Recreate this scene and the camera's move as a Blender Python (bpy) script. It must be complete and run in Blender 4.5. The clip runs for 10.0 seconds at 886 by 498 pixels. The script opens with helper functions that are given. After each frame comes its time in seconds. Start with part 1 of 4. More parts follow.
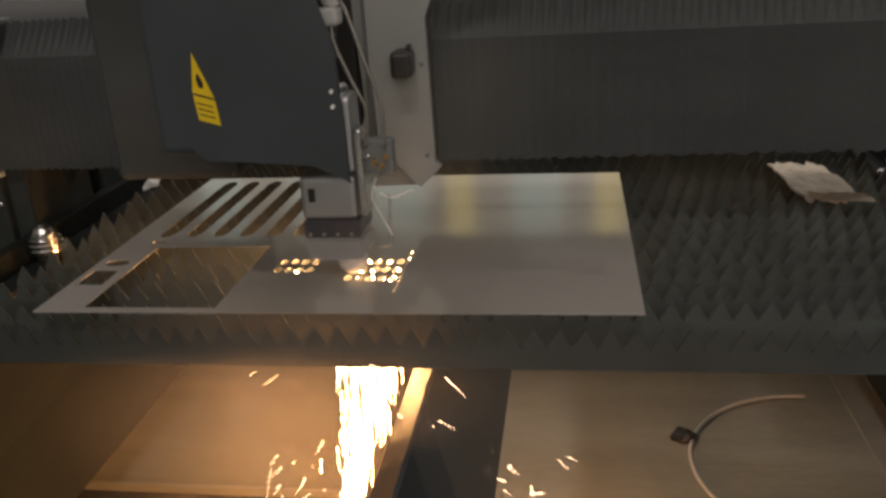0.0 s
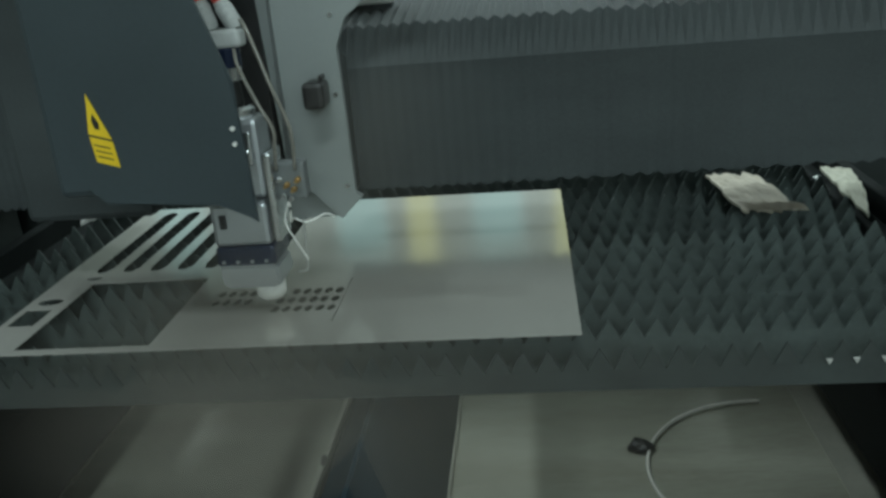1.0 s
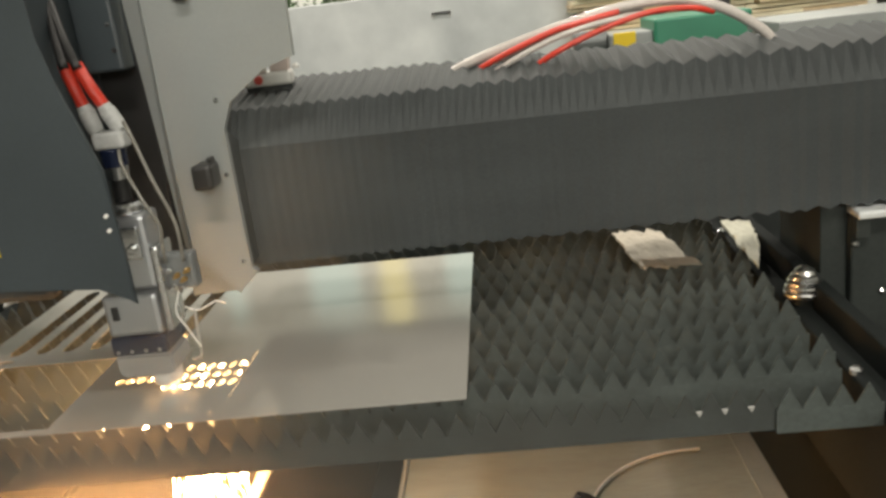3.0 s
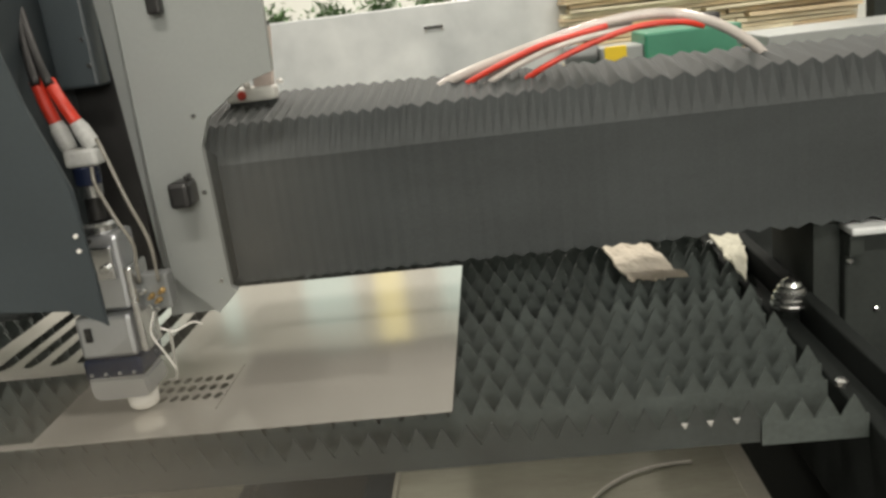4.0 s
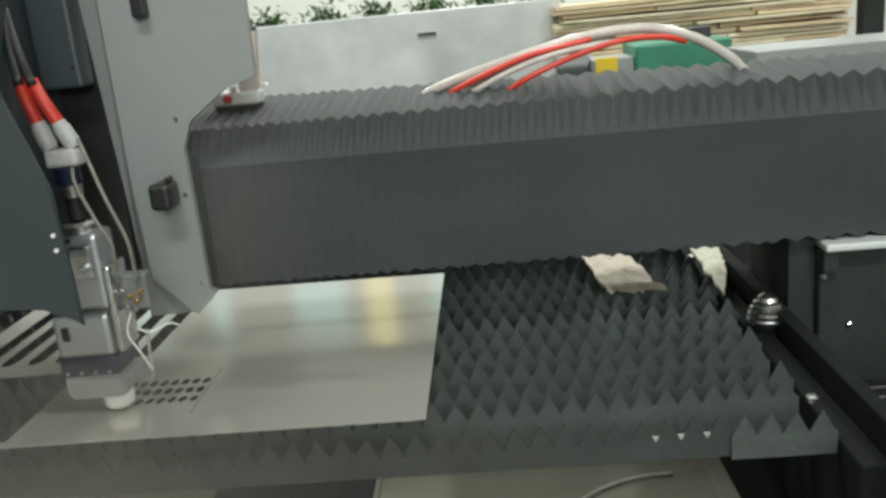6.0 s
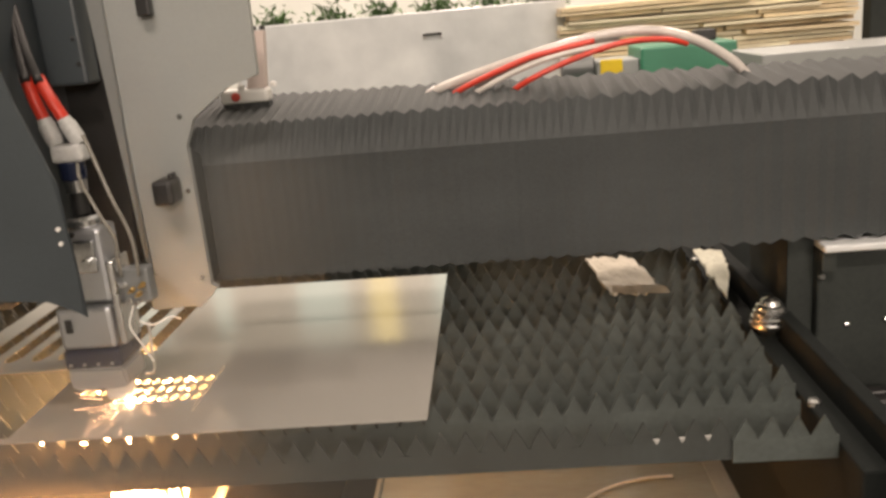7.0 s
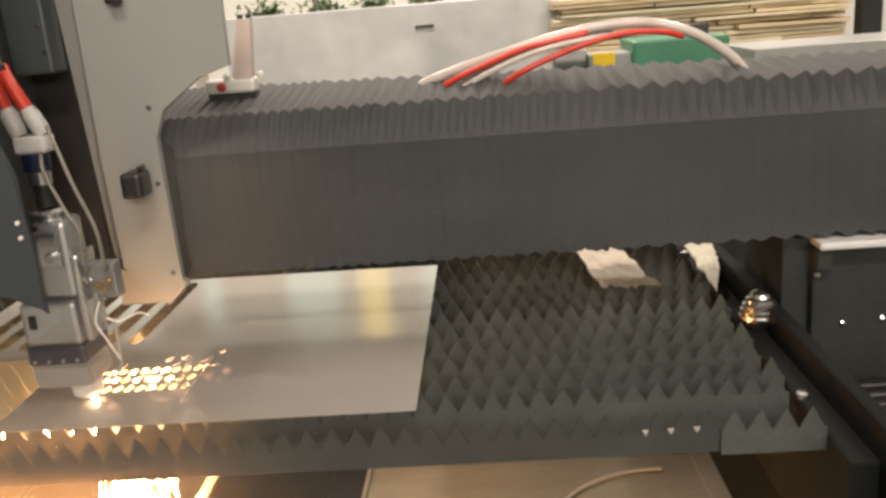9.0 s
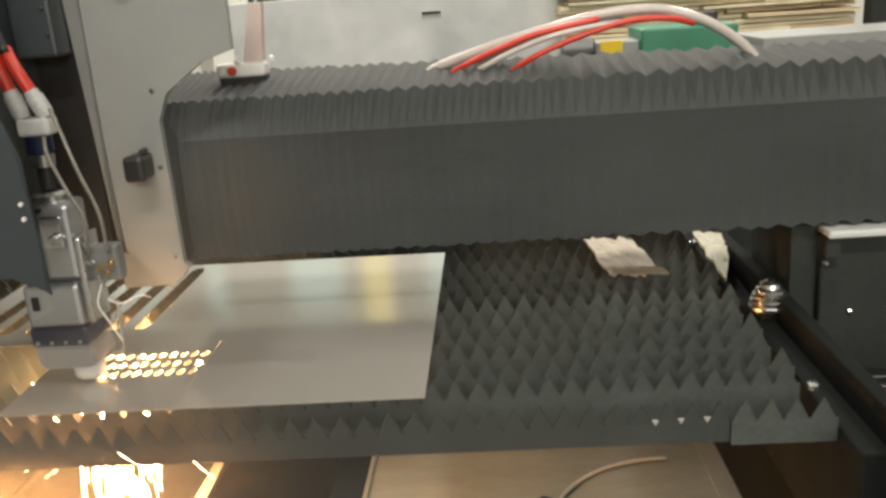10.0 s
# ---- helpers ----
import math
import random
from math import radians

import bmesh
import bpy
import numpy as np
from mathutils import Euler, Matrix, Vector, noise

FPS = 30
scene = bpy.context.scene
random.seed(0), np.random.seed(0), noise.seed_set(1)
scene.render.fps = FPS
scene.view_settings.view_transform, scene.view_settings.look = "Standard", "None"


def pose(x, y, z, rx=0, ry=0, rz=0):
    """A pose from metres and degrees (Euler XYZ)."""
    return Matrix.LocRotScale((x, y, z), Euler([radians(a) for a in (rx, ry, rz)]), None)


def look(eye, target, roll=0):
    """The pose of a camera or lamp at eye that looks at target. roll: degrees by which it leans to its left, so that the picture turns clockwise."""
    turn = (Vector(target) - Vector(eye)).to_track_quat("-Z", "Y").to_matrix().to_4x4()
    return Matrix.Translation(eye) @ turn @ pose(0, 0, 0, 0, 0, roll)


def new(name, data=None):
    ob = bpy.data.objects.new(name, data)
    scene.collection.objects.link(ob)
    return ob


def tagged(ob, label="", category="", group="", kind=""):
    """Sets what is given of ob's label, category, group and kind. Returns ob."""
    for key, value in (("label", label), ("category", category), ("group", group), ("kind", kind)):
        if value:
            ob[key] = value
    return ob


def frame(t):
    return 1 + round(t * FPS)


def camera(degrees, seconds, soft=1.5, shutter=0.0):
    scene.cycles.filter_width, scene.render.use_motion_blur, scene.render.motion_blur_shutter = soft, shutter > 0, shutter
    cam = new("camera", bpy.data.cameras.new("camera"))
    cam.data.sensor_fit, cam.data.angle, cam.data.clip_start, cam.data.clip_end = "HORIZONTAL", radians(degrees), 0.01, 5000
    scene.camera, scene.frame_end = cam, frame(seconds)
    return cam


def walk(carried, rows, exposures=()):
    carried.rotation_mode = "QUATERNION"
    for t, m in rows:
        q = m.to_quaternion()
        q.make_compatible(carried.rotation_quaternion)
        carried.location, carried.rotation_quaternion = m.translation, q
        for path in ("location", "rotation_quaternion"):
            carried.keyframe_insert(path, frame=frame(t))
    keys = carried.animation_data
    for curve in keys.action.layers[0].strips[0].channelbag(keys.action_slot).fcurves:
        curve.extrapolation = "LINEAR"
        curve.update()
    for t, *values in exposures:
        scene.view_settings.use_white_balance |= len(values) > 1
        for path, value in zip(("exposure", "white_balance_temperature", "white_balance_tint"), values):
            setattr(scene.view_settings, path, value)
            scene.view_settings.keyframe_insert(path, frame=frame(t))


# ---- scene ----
import itertools

cam = camera(54.6, 10.0, soft=3.0)
PATH = [
    (0, (-0.08, -0.895, 1.227), (-0.38, 0.95, 0.516), -3.7),
    (0.5, (-0.076, -0.889, 1.236), (-0.328, 0.965, 0.53), -4.3),
    (1, (-0.046, -0.881, 1.235), (-0.263, 0.985, 0.55), -5.1),
    (1.5, (-0.002, -0.89, 1.241), (-0.199, 0.992, 0.593), -5.7),
    (2, (0.043, -0.901, 1.25), (-0.139, 0.997, 0.648), -6.4),
    (2.5, (0.06, -0.903, 1.253), (-0.107, 1.003, 0.672), -6.8),
    (4, (0.08, -0.904, 1.251), (-0.064, 1.016, 0.711), -7.0),
    (4.5, (0.083, -0.9, 1.246), (-0.053, 1.024, 0.72), -6.9),
    (5, (0.09, -0.903, 1.248), (-0.041, 1.022, 0.723), -6.6),
    (5.5, (0.096, -0.906, 1.252), (-0.028, 1.018, 0.723), -6.0),
    (7, (0.099, -0.909, 1.255), (-0.034, 1.016, 0.727), -5.1),
    (7.5, (0.098, -0.909, 1.252), (-0.034, 1.015, 0.718), -4.9),
    (8, (0.098, -0.907, 1.25), (-0.031, 1.015, 0.712), -4.7),
    (8.5, (0.098, -0.904, 1.251), (-0.022, 1.017, 0.707), -4.8),
    (9, (0.1, -0.906, 1.25), (-0.014, 1.016, 0.706), -4.6),
    (9.5, (0.098, -0.904, 1.249), (-0.011, 1.015, 0.695), -4.5),
    (10, (0.091, -0.901, 1.248), (-0.031, 1.012, 0.678), -4.2),
]
walk(cam, [(t, look(eye, target, roll)) for t, eye, target, roll in PATH],
     [(0.0, -0.90, 7700, 31), (0.6, -0.75, 7700, 31), (0.8, -0.65, 6500, 10), (0.95, -0.42, 5900, 1), (1.15, -0.2, 5900, 2), (1.5, -0.05, 7100, 18), (1.7, 0.00, 7200, 18), (1.85, 0.36, 9200, 40), (2.1, 0.36, 9100, 39), (2.3, 0.27, 7820, 24),
      (2.7, 0.32, 7680, 22), (3.4, 0.37, 7410, 19), (3.7, 0.45, 7550, 22), (4.05, 0.45, 7550, 22), (4.25, 0.48, 8750, 35), (4.7, 0.42, 8600, 33), (4.95, 0.37, 7540, 21), (5.45, 0.37, 7300, 19), (5.6, 0.37, 6900, 15), (6.3, 0.37, 6800, 14),
      (6.5, 0.47, 8500, 33), (7.1, 0.47, 8500, 33), (7.6, 0.42, 7400, 19), (7.85, 0.37, 6900, 15), (8.4, 0.37, 6800, 14), (8.5, 0.42, 7410, 27), (8.6, 0.37, 6800, 14), (8.8, 0.37, 6800, 14), (8.95, 0.46, 8400, 32), (9.2, 0.44, 8250, 30), (9.6, 0.37, 7820, 24), (10.0, 0.37, 7680, 23)])

# ---- world and lamps ----
world = bpy.data.worlds.new("world")
scene.world = world
world.use_nodes = True
wb = world.node_tree.nodes["Background"]
wb.inputs["Color"].default_value, wb.inputs["Strength"].default_value = (0.75, 0.85, 0.9, 1), 0.15
for lx, ly, lp in ((-5.0, 9.5, 450), (0.0, 9.5, 450), (5.0, 9.5, 450), (-3.0, 2.5, 220), (4.0, 2.5, 220), (0.0, -4.5, 330)):
    ld = bpy.data.lights.new("hall_lamp", "AREA")
    ld.shape, ld.size, ld.size_y, ld.energy, ld.color = "RECTANGLE", 0.5 if ly > 0 else 3.0, 3.0 if ly > 0 else 0.5, lp, (0.93, 1.0, 0.96)
    lo = new("hall_lamp", ld)
    lo.matrix_world = pose(lx, ly, 7.4)
    tagged(lo, "long fluorescent hall lamp under the ceiling", "lamp")

# area lamp before the closed south wall, added as daylight from behind the camera
gd = bpy.data.lights.new("south_daylight", "AREA")
gd.shape, gd.size, gd.size_y, gd.energy, gd.color = "RECTANGLE", 7.0, 2.4, 700, (0.9, 1.0, 0.97)
south_light = new("south_daylight", gd)
south_light.matrix_world = look((1.5, -9.9, 4.4), (0, 0.3, 0.9))
tagged(south_light, "added daylight from an unseen source behind the camera", "daylight")

# ---- materials ----
def mat(name, color, rough=0.5, metal=0.0, var=0.15, scale=12.0, bump=0.05, fine=160.0, stretch=(1, 1, 1), stain=None, coat=0.0, spec=0.5):
    """Procedural surface: two scales of noise in colour, roughness and relief."""
    m = bpy.data.materials.new(name)
    m.use_nodes = True
    nt = m.node_tree
    b = nt.nodes["Principled BSDF"]
    tc = nt.nodes.new("ShaderNodeTexCoord")
    mp = nt.nodes.new("ShaderNodeMapping")
    mp.inputs["Scale"].default_value = stretch
    nt.links.new(tc.outputs["Object"], mp.inputs["Vector"])
    n1 = nt.nodes.new("ShaderNodeTexNoise")
    n1.inputs["Scale"].default_value, n1.inputs["Detail"].default_value = scale, 5
    n2 = nt.nodes.new("ShaderNodeTexNoise")
    n2.inputs["Scale"].default_value, n2.inputs["Detail"].default_value = fine, 3
    for n in (n1, n2):
        nt.links.new(mp.outputs["Vector"], n.inputs["Vector"])
    ramp = nt.nodes.new("ShaderNodeValToRGB")
    lo = [max(0.0, c * (1 - var)) for c in color]
    hi = [min(1.0, c * (1 + var)) for c in color]
    ramp.color_ramp.elements[0].position, ramp.color_ramp.elements[1].position = 0.3, 0.7
    ramp.color_ramp.elements[0].color = (*(stain or lo), 1)
    ramp.color_ramp.elements[1].color = (*hi, 1)
    mix = nt.nodes.new("ShaderNodeMix")
    mix.data_type = "FLOAT"
    mix.inputs[0].default_value = 0.3
    nt.links.new(n1.outputs["Fac"], mix.inputs[2])
    nt.links.new(n2.outputs["Fac"], mix.inputs[3])
    nt.links.new(mix.outputs[0], ramp.inputs["Fac"])
    nt.links.new(ramp.outputs["Color"], b.inputs["Base Color"])
    mr = nt.nodes.new("ShaderNodeMapRange")
    mr.inputs["To Min"].default_value, mr.inputs["To Max"].default_value = max(0.02, rough - 0.1), min(1, rough + 0.1)
    nt.links.new(n1.outputs["Fac"], mr.inputs["Value"])
    nt.links.new(mr.outputs["Result"], b.inputs["Roughness"])
    b.inputs["Metallic"].default_value = metal
    b.inputs["Coat Weight"].default_value, b.inputs["Coat Roughness"].default_value = coat, 0.13
    b.inputs["Specular IOR Level"].default_value = spec
    if bump:
        bp = nt.nodes.new("ShaderNodeBump")
        bp.inputs["Strength"].default_value, bp.inputs["Distance"].default_value = bump, 0.002
        nt.links.new(n2.outputs["Fac"], bp.inputs["Height"])
        nt.links.new(bp.outputs["Normal"], b.inputs["Normal"])
    return m


def glow(name, color, strength):
    m = bpy.data.materials.new(name)
    m.use_nodes = True
    b = m.node_tree.nodes["Principled BSDF"]
    b.inputs["Base Color"].default_value = (0.02, 0.02, 0.02, 1)
    b.inputs["Emission Color"].default_value = (*color, 1)
    b.inputs["Emission Strength"].default_value = strength
    return m


M_SHEET = mat("sheet_steel", (0.485, 0.472, 0.435), 0.125, 0.5, 0.1, 3, 0.03, 300, (1, 0.15, 1))
M_SLAT = mat("burnt_slat_steel", (0.082, 0.1, 0.096), 0.46, 0.3, 0.25, 9, 0.2, 150, stain=(0.054, 0.062, 0.058))
# darker tone of the slat steel, for the front slat alone
M_SLAT_DARK = mat("dark_slat_steel", (0.042, 0.05, 0.048), 0.5, 0.2, 0.25, 9, 0.2, 150, stain=(0.03, 0.034, 0.032))
M_FRAME = mat("black_painted_steel", (0.026, 0.031, 0.029), 0.68, 0.0, 0.3, 9, 0.1, 140, spec=0.2)
M_BELLOWS = mat("bellows_fabric", (0.043, 0.049, 0.05), 0.66, 0.0, 0.3, 5, 0.15, 320, (0.6, 1, 1.6), spec=0.2)
M_COLUMN = mat("grey_coated_metal", (0.27, 0.29, 0.285), 0.42, 0.25, 0.07, 5, 0.04, 240)
M_COVER = mat("dark_blue_cover", (0.036, 0.047, 0.053), 0.38, 0.0, 0.15, 6, 0.05, 200)
M_STEEL = mat("machined_steel", (0.62, 0.63, 0.63), 0.25, 1.0, 0.1, 20, 0.05, 260)
M_ALU = mat("head_aluminium", (0.5, 0.52, 0.54), 0.38, 0.85, 0.08, 14, 0.05, 260)
M_FITTING = mat("greyish_plastic", (0.47, 0.48, 0.47), 0.35, 0.0, 0.2, 40, 0.08)
M_BODY = mat("dull_grey_housing", (0.17, 0.18, 0.18), 0.45, 0.2, 0.12, 14, 0.05, 260)
M_BLUE = mat("blue_anodised", (0.012, 0.02, 0.05), 0.3, 0.3, 0.2, 30, 0.03)
M_RED = mat("red_rubber", (0.62, 0.045, 0.025), 0.38, 0.0, 0.12, 40, 0.05)
M_WHITE = mat("white_plastic", (0.72, 0.71, 0.68), 0.4, 0.0, 0.07, 30, 0.05)
M_PINK = mat("pinkish_plastic", (0.58, 0.48, 0.44), 0.4, 0.0, 0.1, 30, 0.05)
M_TUBE = mat("clear_grey_tube", (0.34, 0.34, 0.32), 0.2, 0.0, 0.1, 40, 0.02)
M_AIRTUBE = mat("dull_air_tube", (0.20, 0.19, 0.165), 0.25, 0.0, 0.15, 40, 0.02)
M_WHTUBE = mat("whitish_tube", (0.5, 0.46, 0.43), 0.25, 0.0, 0.1, 40, 0.02)
M_BLACK = mat("black_plastic", (0.015, 0.015, 0.015), 0.4, 0.0, 0.2, 40, 0.08)
M_BRASS = mat("brass", (0.55, 0.36, 0.14), 0.3, 1.0, 0.15, 40, 0.05)
M_YELLOW = mat("yellow_label", (0.72, 0.5, 0.012), 0.5, 0.0, 0.08, 30, 0.02)
M_TRAY = mat("tray_sheet", (0.37, 0.37, 0.305), 0.6, 0.1, 0.15, 4, 0.1, 90, (0.3, 1.6, 1), stain=(0.26, 0.25, 0.195))
M_TRAYRIM = mat("tray_rim", (0.46, 0.45, 0.38), 0.45, 0.3, 0.15, 7, 0.1, 90)
M_CABLE = mat("pale_cable", (0.74, 0.72, 0.66), 0.45, 0.0, 0.1, 40, 0.03)
M_PAPER = mat("kraft_scrap", (0.50, 0.45, 0.37), 0.8, 0.0, 0.15, 25, 0.4, 200)
M_CABINET = mat("light_grey_cabinet", (0.68, 0.71, 0.71), 0.35, 0.0, 0.06, 3.0, 0.03, 9, stain=(0.46, 0.49, 0.50))
M_CONCRETE = mat("workshop_floor", (0.16, 0.155, 0.14), 0.6, 0.0, 0.25, 2, 0.2, 60)
M_SKIRT = mat("matt_black_steel", (0.011, 0.0135, 0.013), 0.85, 0.0, 0.3, 9, 0.1, 140, spec=0.1)
M_SCRAP = mat("pale_torn_paper", (0.56, 0.55, 0.45), 0.8, 0.0, 0.15, 25, 0.3, 200)
M_PIT = mat("machine_base_steel", (0.026, 0.038, 0.048), 0.4, 0.2, 0.3, 6, 0.1, 100)
M_WALL = mat("hall_wall_paint", (0.62, 0.64, 0.6), 0.7, 0.0, 0.08, 1.5, 0.1, 40)
M_WOOD = mat("pallet_wood", (0.72, 0.56, 0.37), 0.7, 0.0, 0.45, 7, 0.4, 60, (0.5, 4, 5))
M_WOOD_RAW = mat("raw_sawn_wood", (0.8, 0.68, 0.5), 0.75, 0.0, 0.35, 9, 0.4, 80, (0.6, 4, 6))
M_GREEN = mat("green_machine_paint", (0.02, 0.2, 0.12), 0.4, 0.0, 0.12, 8, 0.05)
M_LEAF = mat("leaf", (0.06, 0.14, 0.045), 0.5, 0.0, 0.3, 20, 0.1)
M_SPARK = glow("spark_light", (1.0, 0.53, 0.19), 700.0)
M_UNDER = glow("under_sheet_spark_light", (1.0, 0.6, 0.27), 170.0)
M_EMBER = glow("ember_light", (1.0, 0.6, 0.36), 16.0)
M_SPLASH = glow("splash_light", (1.0, 0.7, 0.42), 70.0)
M_ARC = glow("kerf_glow", (1.0, 0.62, 0.3), 260.0)
M_WINDOW = glow("window_daylight", (0.66, 1.0, 0.95), 0.8)
M_WINDOW_Y = glow("window_warm", (1.0, 0.98, 0.45), 0.95)


# ---- mesh helpers ----
def thing(name, label, category, group="", kind="", at=(0, 0, 0)):
    ob = new(name)
    ob.empty_display_size = 0.02
    ob.location = at
    return tagged(ob, label, category, group, kind)


def part(name, bm, material, parent=None, label="", smooth=False):
    me = bpy.data.meshes.new(name)
    bmesh.ops.recalc_face_normals(bm, faces=bm.faces)
    if smooth:
        for fc in bm.faces:
            fc.smooth = True
    bm.to_mesh(me)
    bm.free()
    me.materials.append(material)
    ob = new(name, me)
    ob.parent = parent
    return tagged(ob, label)


def solo(name, bm, material, label, category, group="", kind="", smooth=False):
    return tagged(part(name, bm, material, None, "", smooth), label, category, group, kind)


def box(bm, lo, hi, bevel=0.0):
    c = [(a + b) / 2 for a, b in zip(lo, hi)]
    s = [abs(b - a) for a, b in zip(lo, hi)]
    r = bmesh.ops.create_cube(bm, size=1, matrix=Matrix.Translation(c) @ Matrix.Diagonal((*s, 1)))
    if bevel:
        es = {e for v in r["verts"] for e in v.link_edges}
        bmesh.ops.bevel(bm, geom=list(es), offset=bevel, segments=2, affect="EDGES", profile=0.5)
    return bm


def B(lo, hi, bevel=0.0):
    return box(bmesh.new(), lo, hi, bevel)


def turned(bm, base, axis, profile, seg=24):
    """A body of revolution: profile rows of (distance along the axis, radius)."""
    axis = Vector(axis).normalized()
    q = axis.to_track_quat("Z", "Y").to_matrix()
    rings = []
    for h, r in profile:
        rings.append([bm.verts.new(Vector(base) + q @ Vector((r * math.cos(2 * math.pi * k / seg), r * math.sin(2 * math.pi * k / seg), h))) for k in range(seg)])
    for a, b in zip(rings, rings[1:]):
        for k in range(seg):
            bm.faces.new((a[k], a[(k + 1) % seg], b[(k + 1) % seg], b[k]))
    bm.faces.new(rings[0][::-1])
    bm.faces.new(rings[-1])
    return bm


def T(base, axis, profile, seg=24):
    return turned(bmesh.new(), base, axis, profile, seg)


def smooth_line(pts, n=8):
    """A rounded line through the given points."""
    p = [Vector(v) for v in pts]
    p = [2 * p[0] - p[1]] + p + [2 * p[-1] - p[-2]]
    out = []
    for i in range(1, len(p) - 2):
        for k in range(n):
            u = k / n
            a, b, c, d = p[i - 1], p[i], p[i + 1], p[i + 2]
            out.append(0.5 * ((2 * b) + (c - a) * u + (2 * a - 5 * b + 4 * c - d) * u * u + (3 * b - a - 3 * c + d) * u ** 3))
    return out + [p[-2]]


def pipe(pts, r, seg=10, n=8, bm=None):
    bm = bm or bmesh.new()
    line = smooth_line(pts, n) if n > 1 else [Vector(v) for v in pts]
    rings, up = [], Vector((0.12, 0.3, 0.94))
    for i, v in enumerate(line):
        d = (line[min(i + 1, len(line) - 1)] - line[max(i - 1, 0)]).normalized()
        s = d.cross(up).normalized()
        w = s.cross(d)
        rings.append([bm.verts.new(v + r * (math.cos(2 * math.pi * k / seg) * s + math.sin(2 * math.pi * k / seg) * w)) for k in range(seg)])
    for a, b in zip(rings, rings[1:]):
        for k in range(seg):
            bm.faces.new((a[k], a[(k + 1) % seg], b[(k + 1) % seg], b[k]))
    bm.faces.new(rings[0][::-1])
    bm.faces.new(rings[-1])
    return bm


def prism(outline, axis, a, b, bm=None):
    """A flat outline pushed along an axis from a to b; the outline's two numbers are the other two axes in order."""
    bm = bm or bmesh.new()

    def at(p, w):
        v = list(p)
        v.insert(axis, w)
        return bm.verts.new(v)

    lo, hi = [at(p, a) for p in outline], [at(p, b) for p in outline]
    n = len(outline)
    bm.faces.new(lo[::-1])
    bm.faces.new(hi)
    for k in range(n):
        bm.faces.new((lo[k], lo[(k + 1) % n], hi[(k + 1) % n], hi[k]))
    return bm


# ---- the hall round the machine ----
floor = solo("floor", B((-14, -10, -0.12), (14, 16, -0.02)), M_CONCRETE, "grey concrete workshop floor", "floor", kind="structure")
solo("wall_north", B((-14, 15.8, 0), (14, 16, 9)), M_WALL, "pale painted hall wall with windows", "wall", kind="structure")
solo("wall_south", B((-14, -10.2, 0), (14, -10, 9)), M_WALL, "pale painted hall wall", "wall", kind="structure")
solo("wall_west", B((-14.2, -10, 0), (-14, 16, 9)), M_WALL, "pale painted hall wall", "wall", kind="structure")
solo("wall_east", B((14, -10, 0), (14.2, 16, 9)), M_WALL, "pale painted hall wall", "wall", kind="structure")
solo("ceiling", B((-14.2, -10.2, 9), (14.2, 16, 9.2)), M_WALL, "pale hall ceiling", "ceiling", kind="structure")
for k, (x, w, m) in enumerate(((-7.4, 1.0, M_WINDOW), (-5.7, 0.4, M_WINDOW), (-3.6, 1.05, M_WINDOW), (-2.35, 0.56, M_WINDOW_Y), (-0.8, 1.0, M_WINDOW), (0.65, 0.56, M_WINDOW_Y), (2.9, 1.0, M_WINDOW), (5.5, 0.9, M_WINDOW))):
    top = 7.35 if m == M_WINDOW_Y else 6.4
    win = thing(f"window_{k + 1}", "tall bright hall window", "window", kind="structure")
    part("pane", B((x - w / 2, 15.74, 3.4), (x + w / 2, 15.78, top)), m, win)
    fb = bmesh.new()
    for a in (x - w / 2 - 0.08, x + w / 2):
        box(fb, (a, 15.66, 3.3), (a + 0.08, 15.79, top + 0.1))
    box(fb, (x - w / 2, 15.66, top), (x + w / 2, 15.79, top + 0.1))
    box(fb, (x - w / 2, 15.66, 3.3), (x + w / 2, 15.79, 3.4))
    part("window_frame", fb, M_WHITE, win)

# ---- machine base, trays and bed ----
base = thing("machine_base", "black painted steel cutting machine frame", "machine")
for x0, x1 in ((-0.925, -0.885), (0.4545, 0.4865)):
    part("inner_ledge", B((x0, -0.10, 0.60), (x1, 1.25, 0.765), 0.004), M_SKIRT, base)
for x0, x1 in ((-0.95, -0.928), (0.489, 0.509)):
    part("rail_plate", B((x0, -0.25, 0.55), (x1, 1.30, 0.80), 0.003), M_SKIRT, base)
for x0, x1 in ((-1.45, -0.953), (0.512, 1.0)):
    part("side_beam", B((x0, -0.3, 0.50), (x1, 1.35, 0.655), 0.006), M_SKIRT, base)
for x0, x1 in ((-1.30, -1.275), (0.722, 0.745)):
    part("side_panel", B((x0, -0.28, -0.02), (x1, 1.80, 0.498)), M_FRAME, base)
part("skirt_plate", B((-0.968, -0.28, 0.305), (-0.961, 1.3, 0.499), 0.002), M_SKIRT, base)
part("skirt_plate", B((0.563, -0.28, 0.222), (0.57, 1.3, 0.499), 0.002), M_SKIRT, base)
rib = part("centre_rib", prism([(-0.285, 0.690), (-0.252, 0.719), (-0.247, 0.719), (-0.183, 0.523), (-0.188, 0.520), (-0.28, 0.52)], 1, -0.36, 1.29), M_PIT, base, "dark blue-grey rib that carries the slats")
part("tab", B((-0.176, -0.03, 0.512), (-0.168, 0.0, 0.552), 0.002), M_TRAYRIM, rib, "small pale metal tab")
part("front_panel", B((-1.3, -0.13, -0.02), (0.745, -0.1, 0.52), 0.003), M_FRAME, base)
part("rear_cover", B((-1.5, 1.30, 0.66), (1.0, 1.345, 0.97), 0.004), M_FRAME, base)
part("back_panel", B((-1.3, 1.80, -0.02), (0.745, 1.83, 0.78)), M_FRAME, base)
